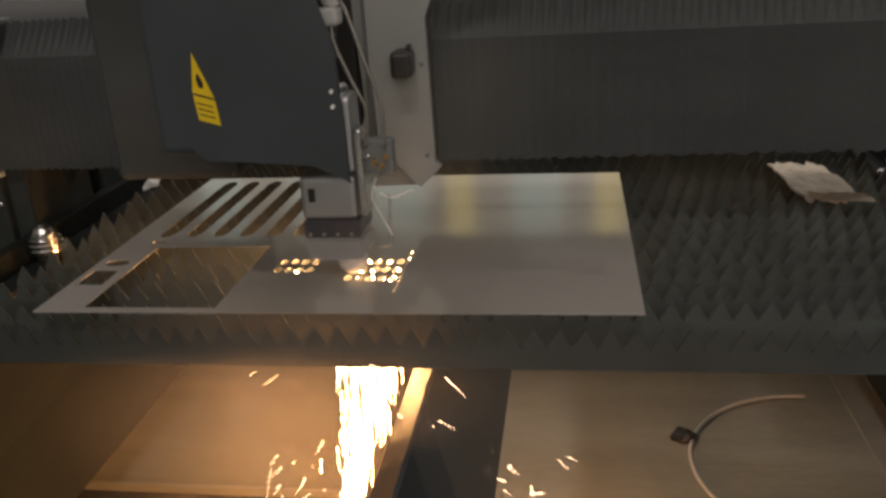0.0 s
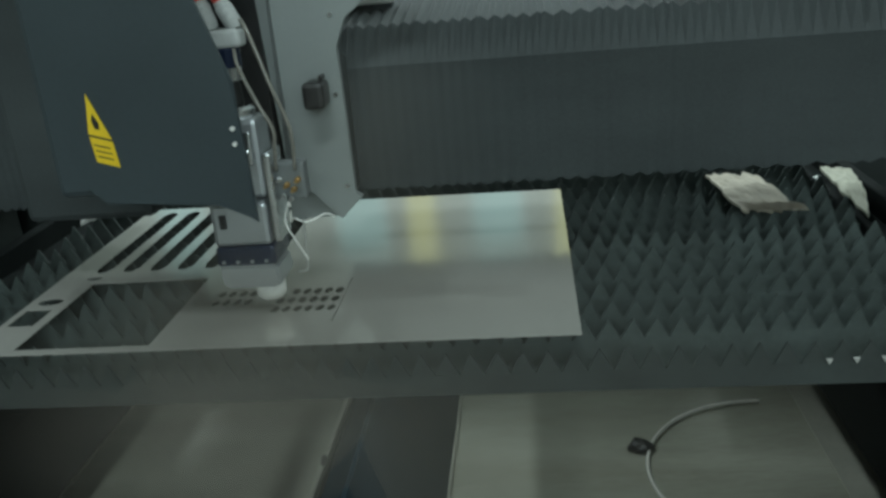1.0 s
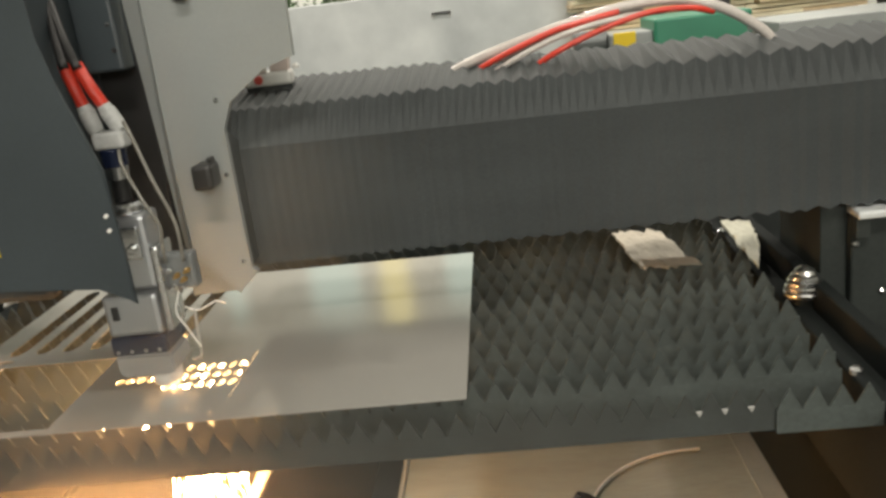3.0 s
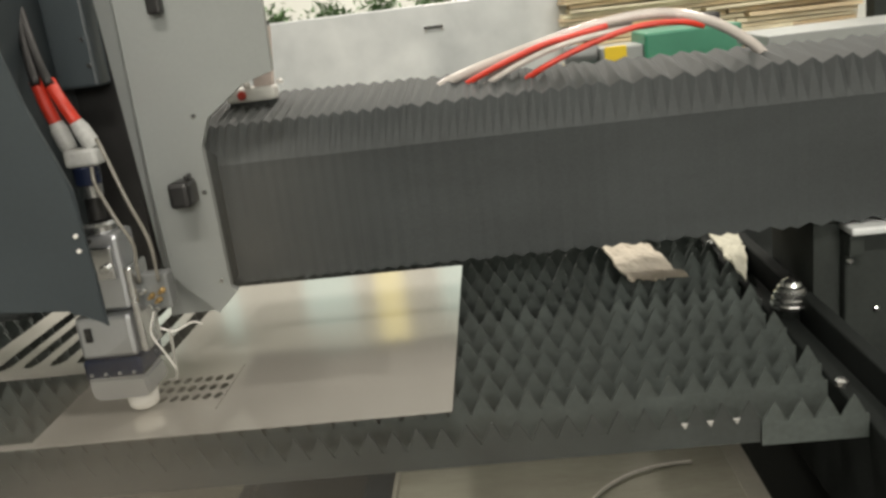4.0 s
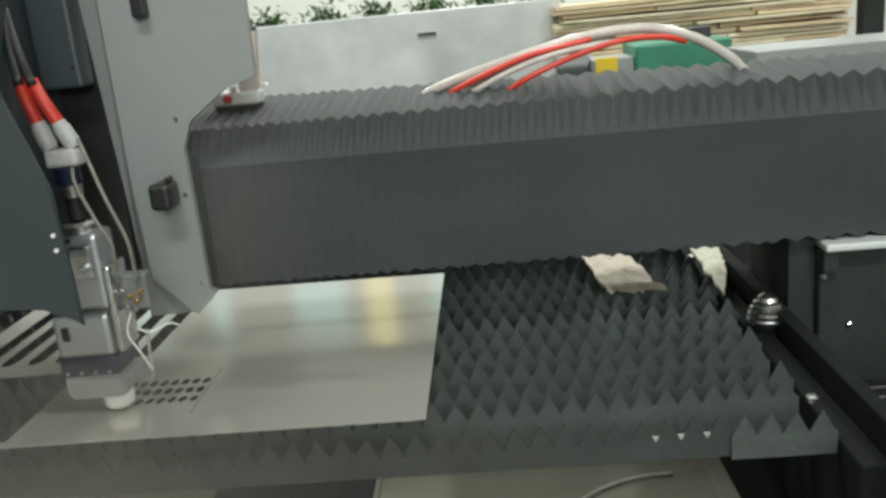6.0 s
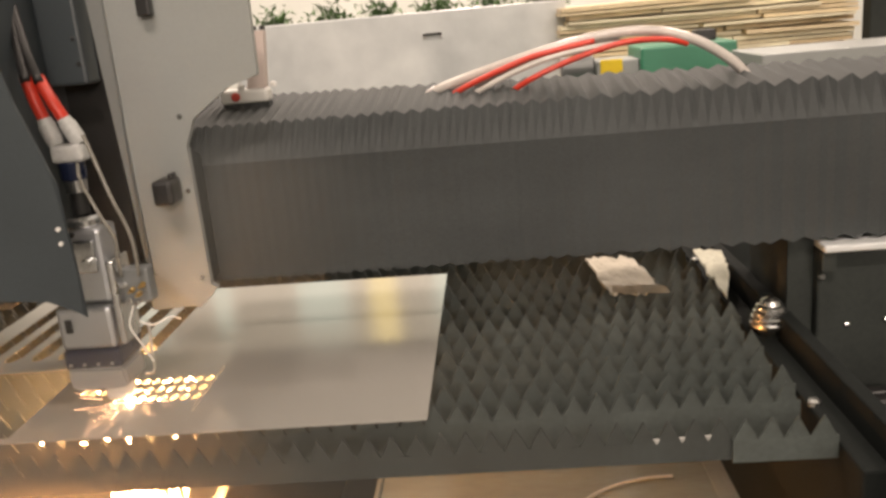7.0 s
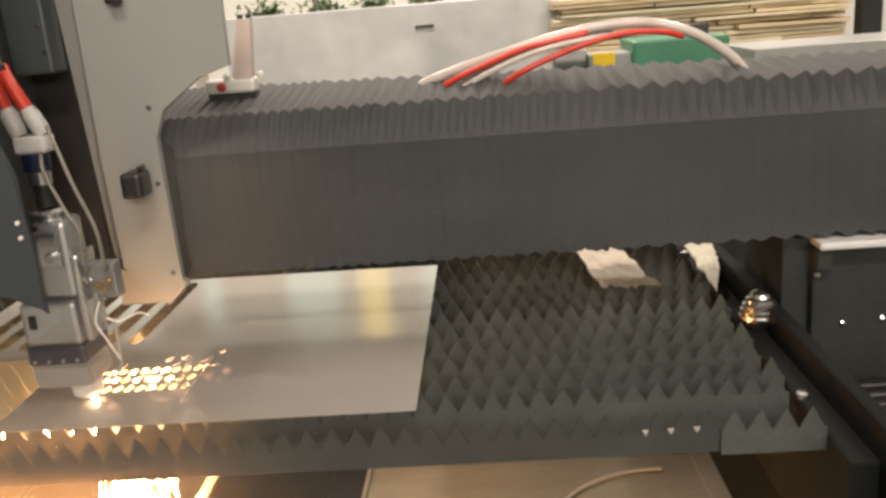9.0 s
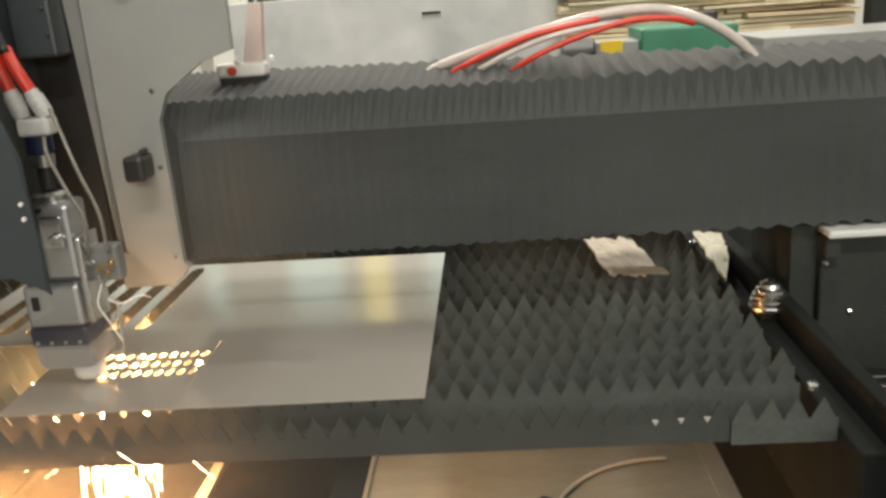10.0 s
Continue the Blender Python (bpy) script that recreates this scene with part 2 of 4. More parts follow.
part("left_cover", B((-1.5, 0.56, 0.658), (-0.96, 1.29, 0.88), 0.006), M_FRAME, base)
part("back_beam", B((-1.3, 1.36, 0.45), (0.86, 1.5, 0.78), 0.006), M_FRAME, base)
part("bottom_plate", B((-1.5, 0.2, -0.016), (0.9, 1.9, -0.008)), M_PIT, base, "dark blue-grey steel bottom plate")
for x in (0.461,):
    for y in (0.052, 0.66):
        part("bolt", T((x, y, 0.765), (0, 0, 1), ((0, 0.008), (0.006, 0.008), (0.009, 0.004)), 10), M_STEEL, base)


def tray(name, x0, x1, y0, y1, label, strip):
    t = thing(name, label, "tray")
    part("bottom", B((x0, y0, 0.0), (x1, y1, 0.004)), M_TRAY, t)
    r = 0.012
    part("rim", B((x0, y0 - r, 0.0), (x1, y0, 0.02), 0.002), M_TRAYRIM, t)
    part("rim", B((x0 - r, y0, 0.0), (x0, y1, 0.02), 0.002), M_TRAYRIM, t)
    part("rim", B((x1, y0, 0.0), (x1 + r, y1, 0.02), 0.002), M_TRAYRIM, t)
    if strip:
        part("edge_strip", B((x1 - 0.09, y0, 0.0045), (x1, y1, 0.008)), M_TRAYRIM, t, "paler worn strip along the edge")
    return t


tray("slag_tray", -1.25, -0.61, 0.70, 1.75, "tan metal slag tray lying under the bed", False)
tray("slag_tray", -0.275, 0.70, 0.45, 1.75, "tan metal slag tray with a paler edge strip", True)
wire = [(0.495 + 0.305 * math.cos(radians(a)), 0.86 + 0.305 * math.sin(radians(a)), 0.014) for a in range(86, 236, 8)]
solo("wire", pipe(wire, 0.0045, 8, 2), M_CABLE, "thin pale bent wire lying on the slag tray", "wire", smooth=True)
lump = bmesh.new()
bmesh.ops.create_icosphere(lump, subdivisions=3, radius=0.024, matrix=Matrix.Translation((0.186, 0.963, 0.016)) @ Matrix.Diagonal((1.3, 0.9, 0.6, 1)))
for v in lump.verts:
    v.co += 0.008 * noise.noise_vector(v.co * 60)
solo("slag_lump", lump, M_BLACK, "black lump of slag on the tray", "slag")

# sawtooth support slats
PITCH, TEETH = 0.0282, 47
TIP_END = 0.4385
SLAT_Y = [-0.033, 0.041, 0.0965, 0.1585, 0.219, 0.278] + [0.338 + 0.0605 * k for k in range(11)]


def tooth_bm(h, lean, bm=None, x=0.0):
    """One pointed tooth, its tip over x, rising from the slat's web."""
    bm = bm or bmesh.new()
    o = [(x - 0.0139, 0.7735), (x + lean - 0.0007, h), (x + lean + 0.0007, h), (x + 0.0139, 0.7735)]
    lo, hi = [bm.verts.new((p, -0.0013, z)) for p, z in o], [bm.verts.new((p, 0.0013, z)) for p, z in o]
    bm.faces.new(lo)
    bm.faces.new(hi[::-1])
    for k in range(4):
        bm.faces.new((lo[k], hi[k], hi[(k + 1) % 4], lo[(k + 1) % 4]))
    return bm


TOOTH_DATA = {M_SLAT: [], M_SLAT_DARK: []}
for m, (h, lean) in itertools.product(TOOTH_DATA, ((0.7990, 0.0), (0.7984, 0.0006), (0.7993, -0.0005), (0.7978, 0.0002), (0.7988, -0.001))):
    me = bpy.data.meshes.new("tooth")
    tb0 = tooth_bm(h, lean)
    bmesh.ops.recalc_face_normals(tb0, faces=tb0.faces)
    tb0.to_mesh(me)
    tb0.free()
    me.materials.append(m)
    TOOTH_DATA[m].append(me)


def slat(y, tip, n, seed, low, label, single, turn=0.0, m=M_SLAT):
    """A slat with its web and n teeth; the last tip lies over x = tip."""
    rnd = random.Random(seed)
    sl = thing("support_slat", label, "slat", "slats of the cutting bed")
    x0 = tip - PITCH * (n - 1) - PITCH / 2
    part("web", B((x0, -0.0014, low), (tip + PITCH / 2 + 0.002, 0.0014, 0.7736)), m, sl)
    bm = None if single else bmesh.new()
    for k in range(n):
        x = tip - PITCH * (n - 1 - k)
        if single:
            ob = new("tooth", TOOTH_DATA[m][rnd.randrange(5)])
            ob.parent = sl
            ob.matrix_local = pose(x, 0, 0, 0, 0, rnd.uniform(-3, 3))
        else:
            tooth_bm(0.799 - rnd.random() * 0.0015, rnd.uniform(-0.0006, 0.0006), bm, x)
    if bm:
        part("teeth", bm, m, sl)
    sl.location = (0, y, 0)
    sl.rotation_euler = (0, 0, radians(turn))
    return sl


slats_front = None
for k, y in enumerate(SLAT_Y):
    tip = TIP_END - (0.012 if k % 2 else 0.0) + (0.0, 0.001, -0.001, 0.0015, -0.002)[k % 5]
    sl = slat(y, tip if k else 0.3275, TEETH if k else TEETH - 4, k, 0.722 if k else 0.748, "blackened steel slat with a sawtooth upper edge" if k else "darker steel front slat with a sawtooth upper edge", k < 5, 1.2 if k == 1 else 0.0, M_SLAT if k else M_SLAT_DARK)
    slats_front = sl if k == 0 else slats_front
slat(-0.0375, TIP_END, 4, 91, 0.746, "short blackened steel slat piece with four teeth", True)

# pale wedges put in for the light seen through the tooth gaps
for x, z in ((0.257, 0.776), (0.285, 0.7765), (0.3135, 0.777)):
    part("gap_glint", prism([(x - 0.0035, z + 0.003), (x + 0.0035, z + 0.003), (x, z - 0.0035)], 1, -0.0045, -0.0016), M_TUBE, slats_front, "pale wedge for light seen through a tooth gap")

# cable chain on the side beam
chain = thing("cable_chain", "black plastic cable chain lying on the side beam", "cable chain")
for k in range(16):
    y = -0.22 + 0.03 * k
    link = B((0.600, y, 0.656), (0.665, y + 0.019, 0.690), 0.003)
    box(link, (0.606, y + 0.019, 0.662), (0.659, y + 0.030, 0.684))
    part("link", link, M_BLACK, chain)

# ---- the sheet being cut ----
COLS, COL0, COLP = 12, -0.311, 0.0148
ROWY = (0.106, 0.134, 0.162)


def oval(cx, cy, rx, ry, n=14):
    return [(cx + rx * math.cos(2 * math.pi * k / n), cy + ry * math.sin(2 * math.pi * k / n)) for k in range(n)]


def inside(p, poly):
    x, y, c = p[0], p[1], False
    for (x1, y1), (x2, y2) in zip(poly, poly[1:] + poly[:1]):
        if (y1 > y) != (y2 > y) and x < (x2 - x1) * (y - y1) / (y2 - y1) + x1:
            c = not c
    return c


def flat_sheet(outer, holes, z, thick):
    from mathutils.geometry import delaunay_2d_cdt
    verts, edges = [], []
    for loop in [outer] + holes:
        n0 = len(verts)
        verts += [Vector(p) for p in loop]
        edges += [(n0 + k, n0 + (k + 1) % len(loop)) for k in range(len(loop))]
    vs, _, fs, *_ = delaunay_2d_cdt(verts, edges, [], 0, 1e-6)
    bm = bmesh.new()
    top = [bm.verts.new((v.x, v.y, z)) for v in vs]
    for fc in fs:
        c = sum((vs[i] for i in fc), Vector((0, 0))) / len(fc)
        if inside(c, outer) and not any(inside(c, h) for h in holes):
            bm.faces.new([top[i] for i in fc])
    r = bmesh.ops.extrude_face_region(bm, geom=bm.faces[:])
    for v in r["geom"]:
        if isinstance(v, bmesh.types.BMVert):
            v.co.z -= thick
    for v in [v for v in bm.verts if not v.link_faces]:
        bm.verts.remove(v)
    return bm


HOLES = [oval(COL0 - COLP * c, y, 0.0056, 0.0098) for c in range(COLS) for r, y in enumerate(ROWY) if not (r == 0 and c > 8)]
CUTS = [[(-0.690, 0.014), (-0.516, 0.014), (-0.516, 0.226), (-0.690, 0.226)],
        [(-0.742, 0.085), (-0.705, 0.085), (-0.705, 0.136), (-0.742, 0.136)],
        oval(-0.722, 0.163, 0.018, 0.012),
        oval(-0.698, 0.246, 0.012, 0.006)]
for k in range(7):
    x = -0.700 + 0.0425 * k
    CUTS.append([(x, 0.268), (x + 0.006, 0.268), (x + 0.013, 0.285), (x + 0.013, 0.545), (x + 0.006, 0.56), (x - 0.004, 0.56), (x - 0.011, 0.545), (x - 0.011, 0.285), (x - 0.006, 0.268)])
for k in range(12):
    y = 0.062 + 0.012 * k
    CUTS.append([(-0.3022, y), (-0.3002, y), (-0.3002, y + 0.008), (-0.3022, y + 0.008)])
OUTER = [(-0.752, 0.0), (0.0, 0.0), (0.0, 0.575), (-0.752, 0.585)]
sheet = solo("metal_sheet", flat_sheet(OUTER, HOLES + CUTS, 0.8015, 0.0015), M_SHEET, "shiny steel sheet with cut slots and holes on slats", "metal sheet")

SLUGS = []
for c, t0 in ((5, 0.55), (6, 2.6), (7, 5.3), (8, 7.4)):
    for r, y in enumerate(ROWY):
        if c == 8 and r:
            continue
        ob = solo("cut_slug", prism(oval(0, 0, 0.0053, 0.0095), 2, -0.0015, 0.0), M_SHEET, "small oval steel slug cut from the sheet", "slug", "slugs cut from the sheet")
        SLUGS.append((ob, COL0 - COLP * c, y, t0 + 0.25 * r))

# ---- scraps and fittings beside the bed ----
def crumpled(name, pts, label, material, seed):
    """A crumpled piece spread over a quad of corner places."""
    bm = bmesh.new()
    n, rnd = 14, random.Random(seed)
    a, b, c, d = [Vector(p) for p in pts]
    g = []
    for i in range(n + 1):
        row = []
        for j in range(n + 1):
            u, v = i / n, j / n
            u2 = u + (0.18 * noise.noise((v * 7, seed, 0)) if i in (0, n) else 0)
            p = a.lerp(b, u2).lerp(d.lerp(c, u2), v + (0.07 * noise.noise((u * 6, seed, 4)) if j in (0, n) else 0))
            p.z += 0.005 * noise.noise(p * 16 + Vector((seed, 0, 0))) + 0.004 * noise.noise(p * 90) + 0.007 * math.sin(u * math.pi) * math.sin(v * math.pi)
            row.append(bm.verts.new(p))
        g.append(row)
    for i in range(n):
        for j in range(n):
            bm.faces.new((g[i][j], g[i + 1][j], g[i + 1][j + 1], g[i][j + 1]))
    r = bmesh.ops.extrude_face_region(bm, geom=bm.faces[:])
    for v in r["geom"]:
        if isinstance(v, bmesh.types.BMVert):
            v.co.z -= 0.004
    return solo(name, bm, material, label, "scrap")


crumpled("paper_scrap", ((0.250, 0.592, 0.808), (0.268, 0.405, 0.805), (0.350, 0.392, 0.806), (0.330, 0.565, 0.812)), "crumpled tan paper scrap lying on the slats", M_PAPER, 3)
flap = bmesh.new()
rows = []
for i in range(13):
    u = i / 12
    p = Vector((0.272, 0.388, 0.807)).lerp(Vector((0.356, 0.372, 0.807)), u)
    rows.append([flap.verts.new(p + Vector((0.006 * noise.noise((u * 8, 1, 0)) - 0.012 * v * v, -0.004 + 0.024 * v + 0.006 * noise.noise((u * 6, 5, 2)) * v, 0.002 + 0.009 * math.sin(v * 2.0) * (0.7 + 0.5 * noise.noise((u * 5, 3, 0))))))for v in (0, 0.2, 0.4, 0.6, 0.8, 1.0)])
for a, b in zip(rows, rows[1:]):
    for k in range(5):
        flap.faces.new((a[k], b[k], b[k + 1], a[k + 1]))
bmesh.ops.solidify(flap, geom=flap.faces[:], thickness=0.0012)
solo("paper_scrap", flap, M_PAPER, "curled tan paper strip on the crumpled scrap", "scrap")
crumpled("paper_scrap", ((0.446, 0.605, 0.806), (0.495, 0.595, 0.802), (0.474, 0.470, 0.802), (0.443, 0.370, 0.795)), "torn pale scrap hanging at the bed edge", M_SCRAP, 8)
crumpled("paper_scrap", ((-0.872, 0.56, 0.806), (-0.846, 0.572, 0.81), (-0.842, 0.545, 0.806), (-0.866, 0.532, 0.803)), "small torn white scrap on the slats", M_WHITE, 12)


def dome(x, y):
    d = thing("transfer_dome", "ribbed shiny metal dome on a post beside the bed", "fitting", "domes beside the bed")
    prof = [(0.0, 0.029), (0.005, 0.0295), (0.007, 0.0275), (0.013, 0.0272), (0.015, 0.0245), (0.021, 0.0242), (0.023, 0.0205), (0.029, 0.0198), (0.031, 0.0155), (0.037, 0.0135), (0.040, 0.008), (0.042, 0.004)]
    part("cap", T((x, y, 0.780), (0, 0, 1), prof, 28), M_STEEL, d, smooth=False)
    part("post", T((x, y, 0.72), (0, 0, 1), ((0, 0.017), (0.06, 0.017)), 18), M_FRAME, d)
    return d


dome(0.482, 0.285)
dome(-0.905, 0.275)

# ---- gantry ----
gantry = thing("gantry", "gantry beam covered with black pleated bellows", "gantry")
YF = 0.28
# outline of the bellows section (y, z)
SECTION = [(YF, 0.90), (YF, 1.075), (YF + 0.035, 1.128), (YF + 0.20, 1.155), (YF + 0.235, 1.08), (YF + 0.235, 0.90)]


def bellows(x0, x1, pitch, front=0.0015, crest=0.0075, rear=1.155, name="bellows"):
    bm = bmesh.new()
    n = max(2, round((x1 - x0) / pitch))
    cy, cz = YF + 0.117, 1.0
    rings = []
    for k in range(2 * n + 1):
        x = x0 + (x1 - x0) * k / (2 * n)
        out = k % 2
        ring = []
        for i, (y, z) in enumerate(SECTION):
            z = rear if i == 3 else z
            d = 0.0 if out else (front, max(front, 0.12 * crest), crest, 0.6 * crest, 0.012, 0.003)[i]
            w = Vector((0, cy - y, (cz - z) if i in (2, 3) else (cz - z) * 0.5))
            up = 0.0 if out or i not in (0, 5) else 0.005
            ring.append(bm.verts.new(Vector((x, y, z + up)) + d * w.normalized()))
        rings.append(ring)
    m = len(SECTION)
    for a, b in zip(rings, rings[1:]):
        for i in range(m):
            bm.faces.new((a[i], a[(i + 1) % m], b[(i + 1) % m], b[i]))
    bm.faces.new(rings[0][::-1])
    bm.faces.new(rings[-1])
    return part(name, bm, M_BELLOWS, gantry)


BX0, BX1, NSEG = -0.372, 0.90, 15
SEGMENTS = []
for k in range(NSEG):
    a, b = BX0 + (BX1 - BX0) * k / NSEG, BX0 + (BX1 - BX0) * (k + 1) / NSEG
    SEGMENTS.append((bellows(a - 0.006, b + 0.006, 0.0125 + 0.022 * min(1, k / 9), 0.0003 + 0.005 * (k / 14) ** 2, 0.006 + 0.007 * min(1, k / 10), 1.156 - 0.023 * k / 14), 1 - (k + 0.5) / NSEG))
LEFTB = [(bellows(-1.2 + 0.09 * k - 0.005, -1.2 + 0.09 * (k + 1) + 0.005, 0.013, 0.0005), (k + 0.5) / 6) for k in range(6)]
part("beam_core", B((-1.25, YF + 0.05, 0.93), (0.8, YF + 0.18, 1.08)), M_FRAME, gantry)
# carriage at the beam's end, hanging over the side beam
for s, x in ((1, 0.550), (-1, -0.985)):
    x1 = x + 0.35 * s
    lo, hi = min(x, x1), max(x, x1)
    part("end_carriage", B((lo, YF + 0.003, 0.662), (hi, YF + 0.2, 0.885), 0.004), M_FRAME, gantry)
    e0, e1 = (lo - 0.037, lo - 0.0005) if s > 0 else (hi + 0.0005, hi + 0.034)
    part("end_plate", B((e0, YF + 0.02, 0.662), (e1, YF + 0.2, 0.905)), M_FRAME, gantry)
    if s < 0:
        part("end_cover", B((lo + 0.055, YF + 0.0, 0.902), (hi + 0.055, YF + 0.235, 1.13), 0.006), M_BELLOWS, gantry)
    part("cover_lip", B((lo, YF - 0.02, 0.886), (hi, YF + 0.05, 0.897), 0.003), M_CABINET, gantry, "worn pale lip")
    part("corner_bracket", B((lo, YF - 0.012, 0.855), (lo + 0.02, YF + 0.002, 0.885), 0.002), M_FRAME, gantry)
    for dx, z in ((0.043, 0.770), (0.098, 0.774), (0.16, 0.774), (0.005, 0.845)):
        part("bolt", T((x + dx * s, YF + 0.003, z), (0, -1, 0), ((0, 0.0045), (0.004, 0.0045), (0.006, 0.002)), 8), M_STEEL, gantry)


def hose(name, pts, r, m, label):
    return part(name, pipe(pts, r, 12, 10), m, gantry, label, True)


hose("hose", ((-0.02, 0.45, 1.11), (0.03, 0.43, 1.145), (0.21, 0.42, 1.192), (0.325, 0.42, 1.205), (0.405, 0.42, 1.187), (0.465, 0.42, 1.150), (0.5, 0.42, 1.11)), 0.0078, M_WHTUBE, "thick whitish tube")
hose("hose", ((0.0, 0.44, 1.10), (0.055, 0.41, 1.140), (0.15, 0.405, 1.176), (0.2, 0.405, 1.187), (0.26, 0.41, 1.196)), 0.0045, M_RED, "red pneumatic hose")
hose("hose", ((0.10, 0.44, 1.10), (0.146, 0.40, 1.140), (0.22, 0.40, 1.170), (0.30, 0.40, 1.190), (0.36, 0.405, 1.190), (0.40, 0.42, 1.18)), 0.0045, M_RED, "red pneumatic hose")
hose("hose", ((0.03, 0.445, 1.10), (0.085, 0.405, 1.137), (0.17, 0.40, 1.171), (0.25, 0.402, 1.186), (0.33, 0.408, 1.191)), 0.0045, M_WHTUBE, "thin whitish tube")
hose("hose", ((0.04, 0.46, 1.10), (0.09, 0.44, 1.148), (0.2, 0.44, 1.18), (0.3, 0.44, 1.196)), 0.006, M_WHTUBE, "whitish tube")

# ---- cutting head on its carriage (built with the nozzle over x = -0.46) ----
HX = -0.46
head = thing("cutting_head", "laser cutting head on a grey column with hoses", "cutting head")
GY = 0.235
col_out = [(-0.4185, 1.42), (-0.226, 1.42), (-0.230, 1.198), (-0.272, 1.185), (-0.325, 1.147), (-0.340, 1.111), (-0.3375, 0.914), (-0.329, 0.908), (-0.3605, 0.878), (-0.416, 0.936), (-0.419, 1.06)]
part("column_plate", prism(col_out, 1, GY, GY + 0.012), M_COLUMN, head, "grey coated column plate with a pointed foot")
edge = prism([(-0.431, GY + 0.012), (-0.419, GY - 0.003), (-0.4185, GY + 0.012)], 2, 0.95, 1.42)
for v in edge.verts:
    if v.co.x < -0.43:
        v.co.x -= 0.022 * max(0.0, (v.co.z - 0.95) / 0.47)
part("column_edge", edge, M_COLUMN, head, "pale folded edge of the column")
part("switch_box", B((-0.371, GY - 0.018, 1.284), (-0.353, GY - 0.0005, 1.345), 0.003), M_BLACK, head, "small black switch box")
part("slide_motor", B((-0.505, 0.215, 1.205), (-0.450, 0.258, 1.42), 0.004), M_COVER, head, "blue-black slide housing")
for x, z in ((-0.459, 1.265), (-0.457, 1.232)):
    part("screw", T((x, 0.215, z), (0, -1, 0), ((0, 0.003), (0.002, 0.003)), 8), M_STEEL, head)
part("foot_flange", prism([(-0.419, 0.938), (-0.3605, 0.878), (-0.360, 0.881), (-0.419, 0.942)], 1, GY + 0.0125, GY + 0.07), M_COLUMN, head)
part("column_side", prism([(GY + 0.0125, 1.108), (GY + 0.0125, 0.912), (GY + 0.055, 0.915), (GY + 0.055, 1.09)], 0, -0.3455, -0.341), M_BELLOWS, head)
part("clamp_block", B((-0.383, 0.192, 1.038), (-0.355, GY - 0.0005, 1.073), 0.006), M_BLACK, head, "black square clamp block")
part("clamp_tab", B((-0.363, 0.205, 1.0732), (-0.357, 0.225, 1.080), 0.002), M_BLACK, head)
for x, z in ((-0.331, 1.152), (-0.336, 1.05), (-0.336, 0.925)):
    part("screw", T((x - 0.012, GY, z), (0, -1, 0), ((0, 0.0035), (0.002, 0.0035)), 8), M_STEEL, head)
# dark housing: a front cover that stands before the head, and the box behind it
HF = -0.024
hous = bmesh.new()
prof = [(-0.5769, 1.0114), (-0.5559, 0.9904), (-0.4309, 0.9849), (-0.4090, 0.9749), (-0.3916, 0.9612), (-0.3921, 1.0205), (-0.3944, 1.0616), (-0.3953, 1.1118), (-0.4062, 1.1483), (-0.4236, 1.2030), (-0.4363, 1.2578), (-0.4382, 1.4038), (-0.5769, 1.4038)]
prism(prof, 1, HF, HF + 0.005, hous)
bmesh.ops.bevel(hous, geom=[e for e in hous.edges if abs(e.verts[0].co.y - HF) < 1e-4 and abs(e.verts[1].co.y - HF) < 1e-4], offset=0.002, segments=2, affect="EDGES")
part("housing", hous, M_COVER, head, "dark blue-black painted front cover")
part("housing_box", B((-0.6116, HF + 0.0055, 0.998), (-0.505, 0.40, 1.41), 0.008), M_COVER, head)
part("housing_side", B((-0.797, 0.20, 0.905), (-0.6125, 0.42, 1.42), 0.01), M_BELLOWS, head)
part("inner_back", B((-0.544, 0.26, 0.90), (-0.4445, 0.27, 1.42)), M_BLACK, head)


def on_label(u, v, r=0.0):
    """A place on the slanting label: u across, v up from its lower edge."""
    return (-0.5555 + 0.0242 * u - 0.0027 * v, 1.0388 - 0.0073 * u + 0.0283 * v + r)


def label_quad(u0, v0, u1, v1, depth, back=0.0):
    return prism([on_label(u0, v0), on_label(u1, v0), on_label(u1, v1), on_label(u0, v1)], 1, HF - depth, HF - back)


lab = part("warning_label", label_quad(0, 0, 1, 1, 0.0012, 0.0002), M_YELLOW, head, "yellow warning label with a triangle")
part("triangle", prism([on_label(0, 1.08), on_label(1, 1.08), on_label(0.42, 2.68)], 1, HF - 0.0012, HF - 0.0002), M_YELLOW, lab)
part("triangle_mark", prism([on_label(0.38, 1.36), on_label(0.58, 1.36), on_label(0.64, 1.62), on_label(0.46, 1.95), on_label(0.32, 1.66)], 1, HF - 0.0016, HF - 0.0013), M_BLACK, lab)
part("label_line", label_quad(0, 1.0, 1, 1.08, 0.0014, 0.0002), M_BLACK, lab)
for v in (0.24, 0.46, 0.68):
    part("text_bar", label_quad(0.12, v, 0.82, v + 0.05, 0.0016, 0.0013), M_BLACK, lab)
for z in (1.0488, 1.0652):
    part("screw", T((-0.4021, HF, z), (0, -1, 0), ((0, 0.0024), (0.003, 0.0024)), 10), M_WHITE, head)

# head body, bottom up
BODY = Matrix.Translation((0.024, -0.009, 0.0503)) @ Matrix.Diagonal((1, 1, 0.956, 1))
slide = None


def bpart(name, bm, material, parent, label="", smooth=False):
    bmesh.ops.transform(bm, matrix=BODY, verts=bm.verts)
    return part(name, bm, material, parent, label, smooth)


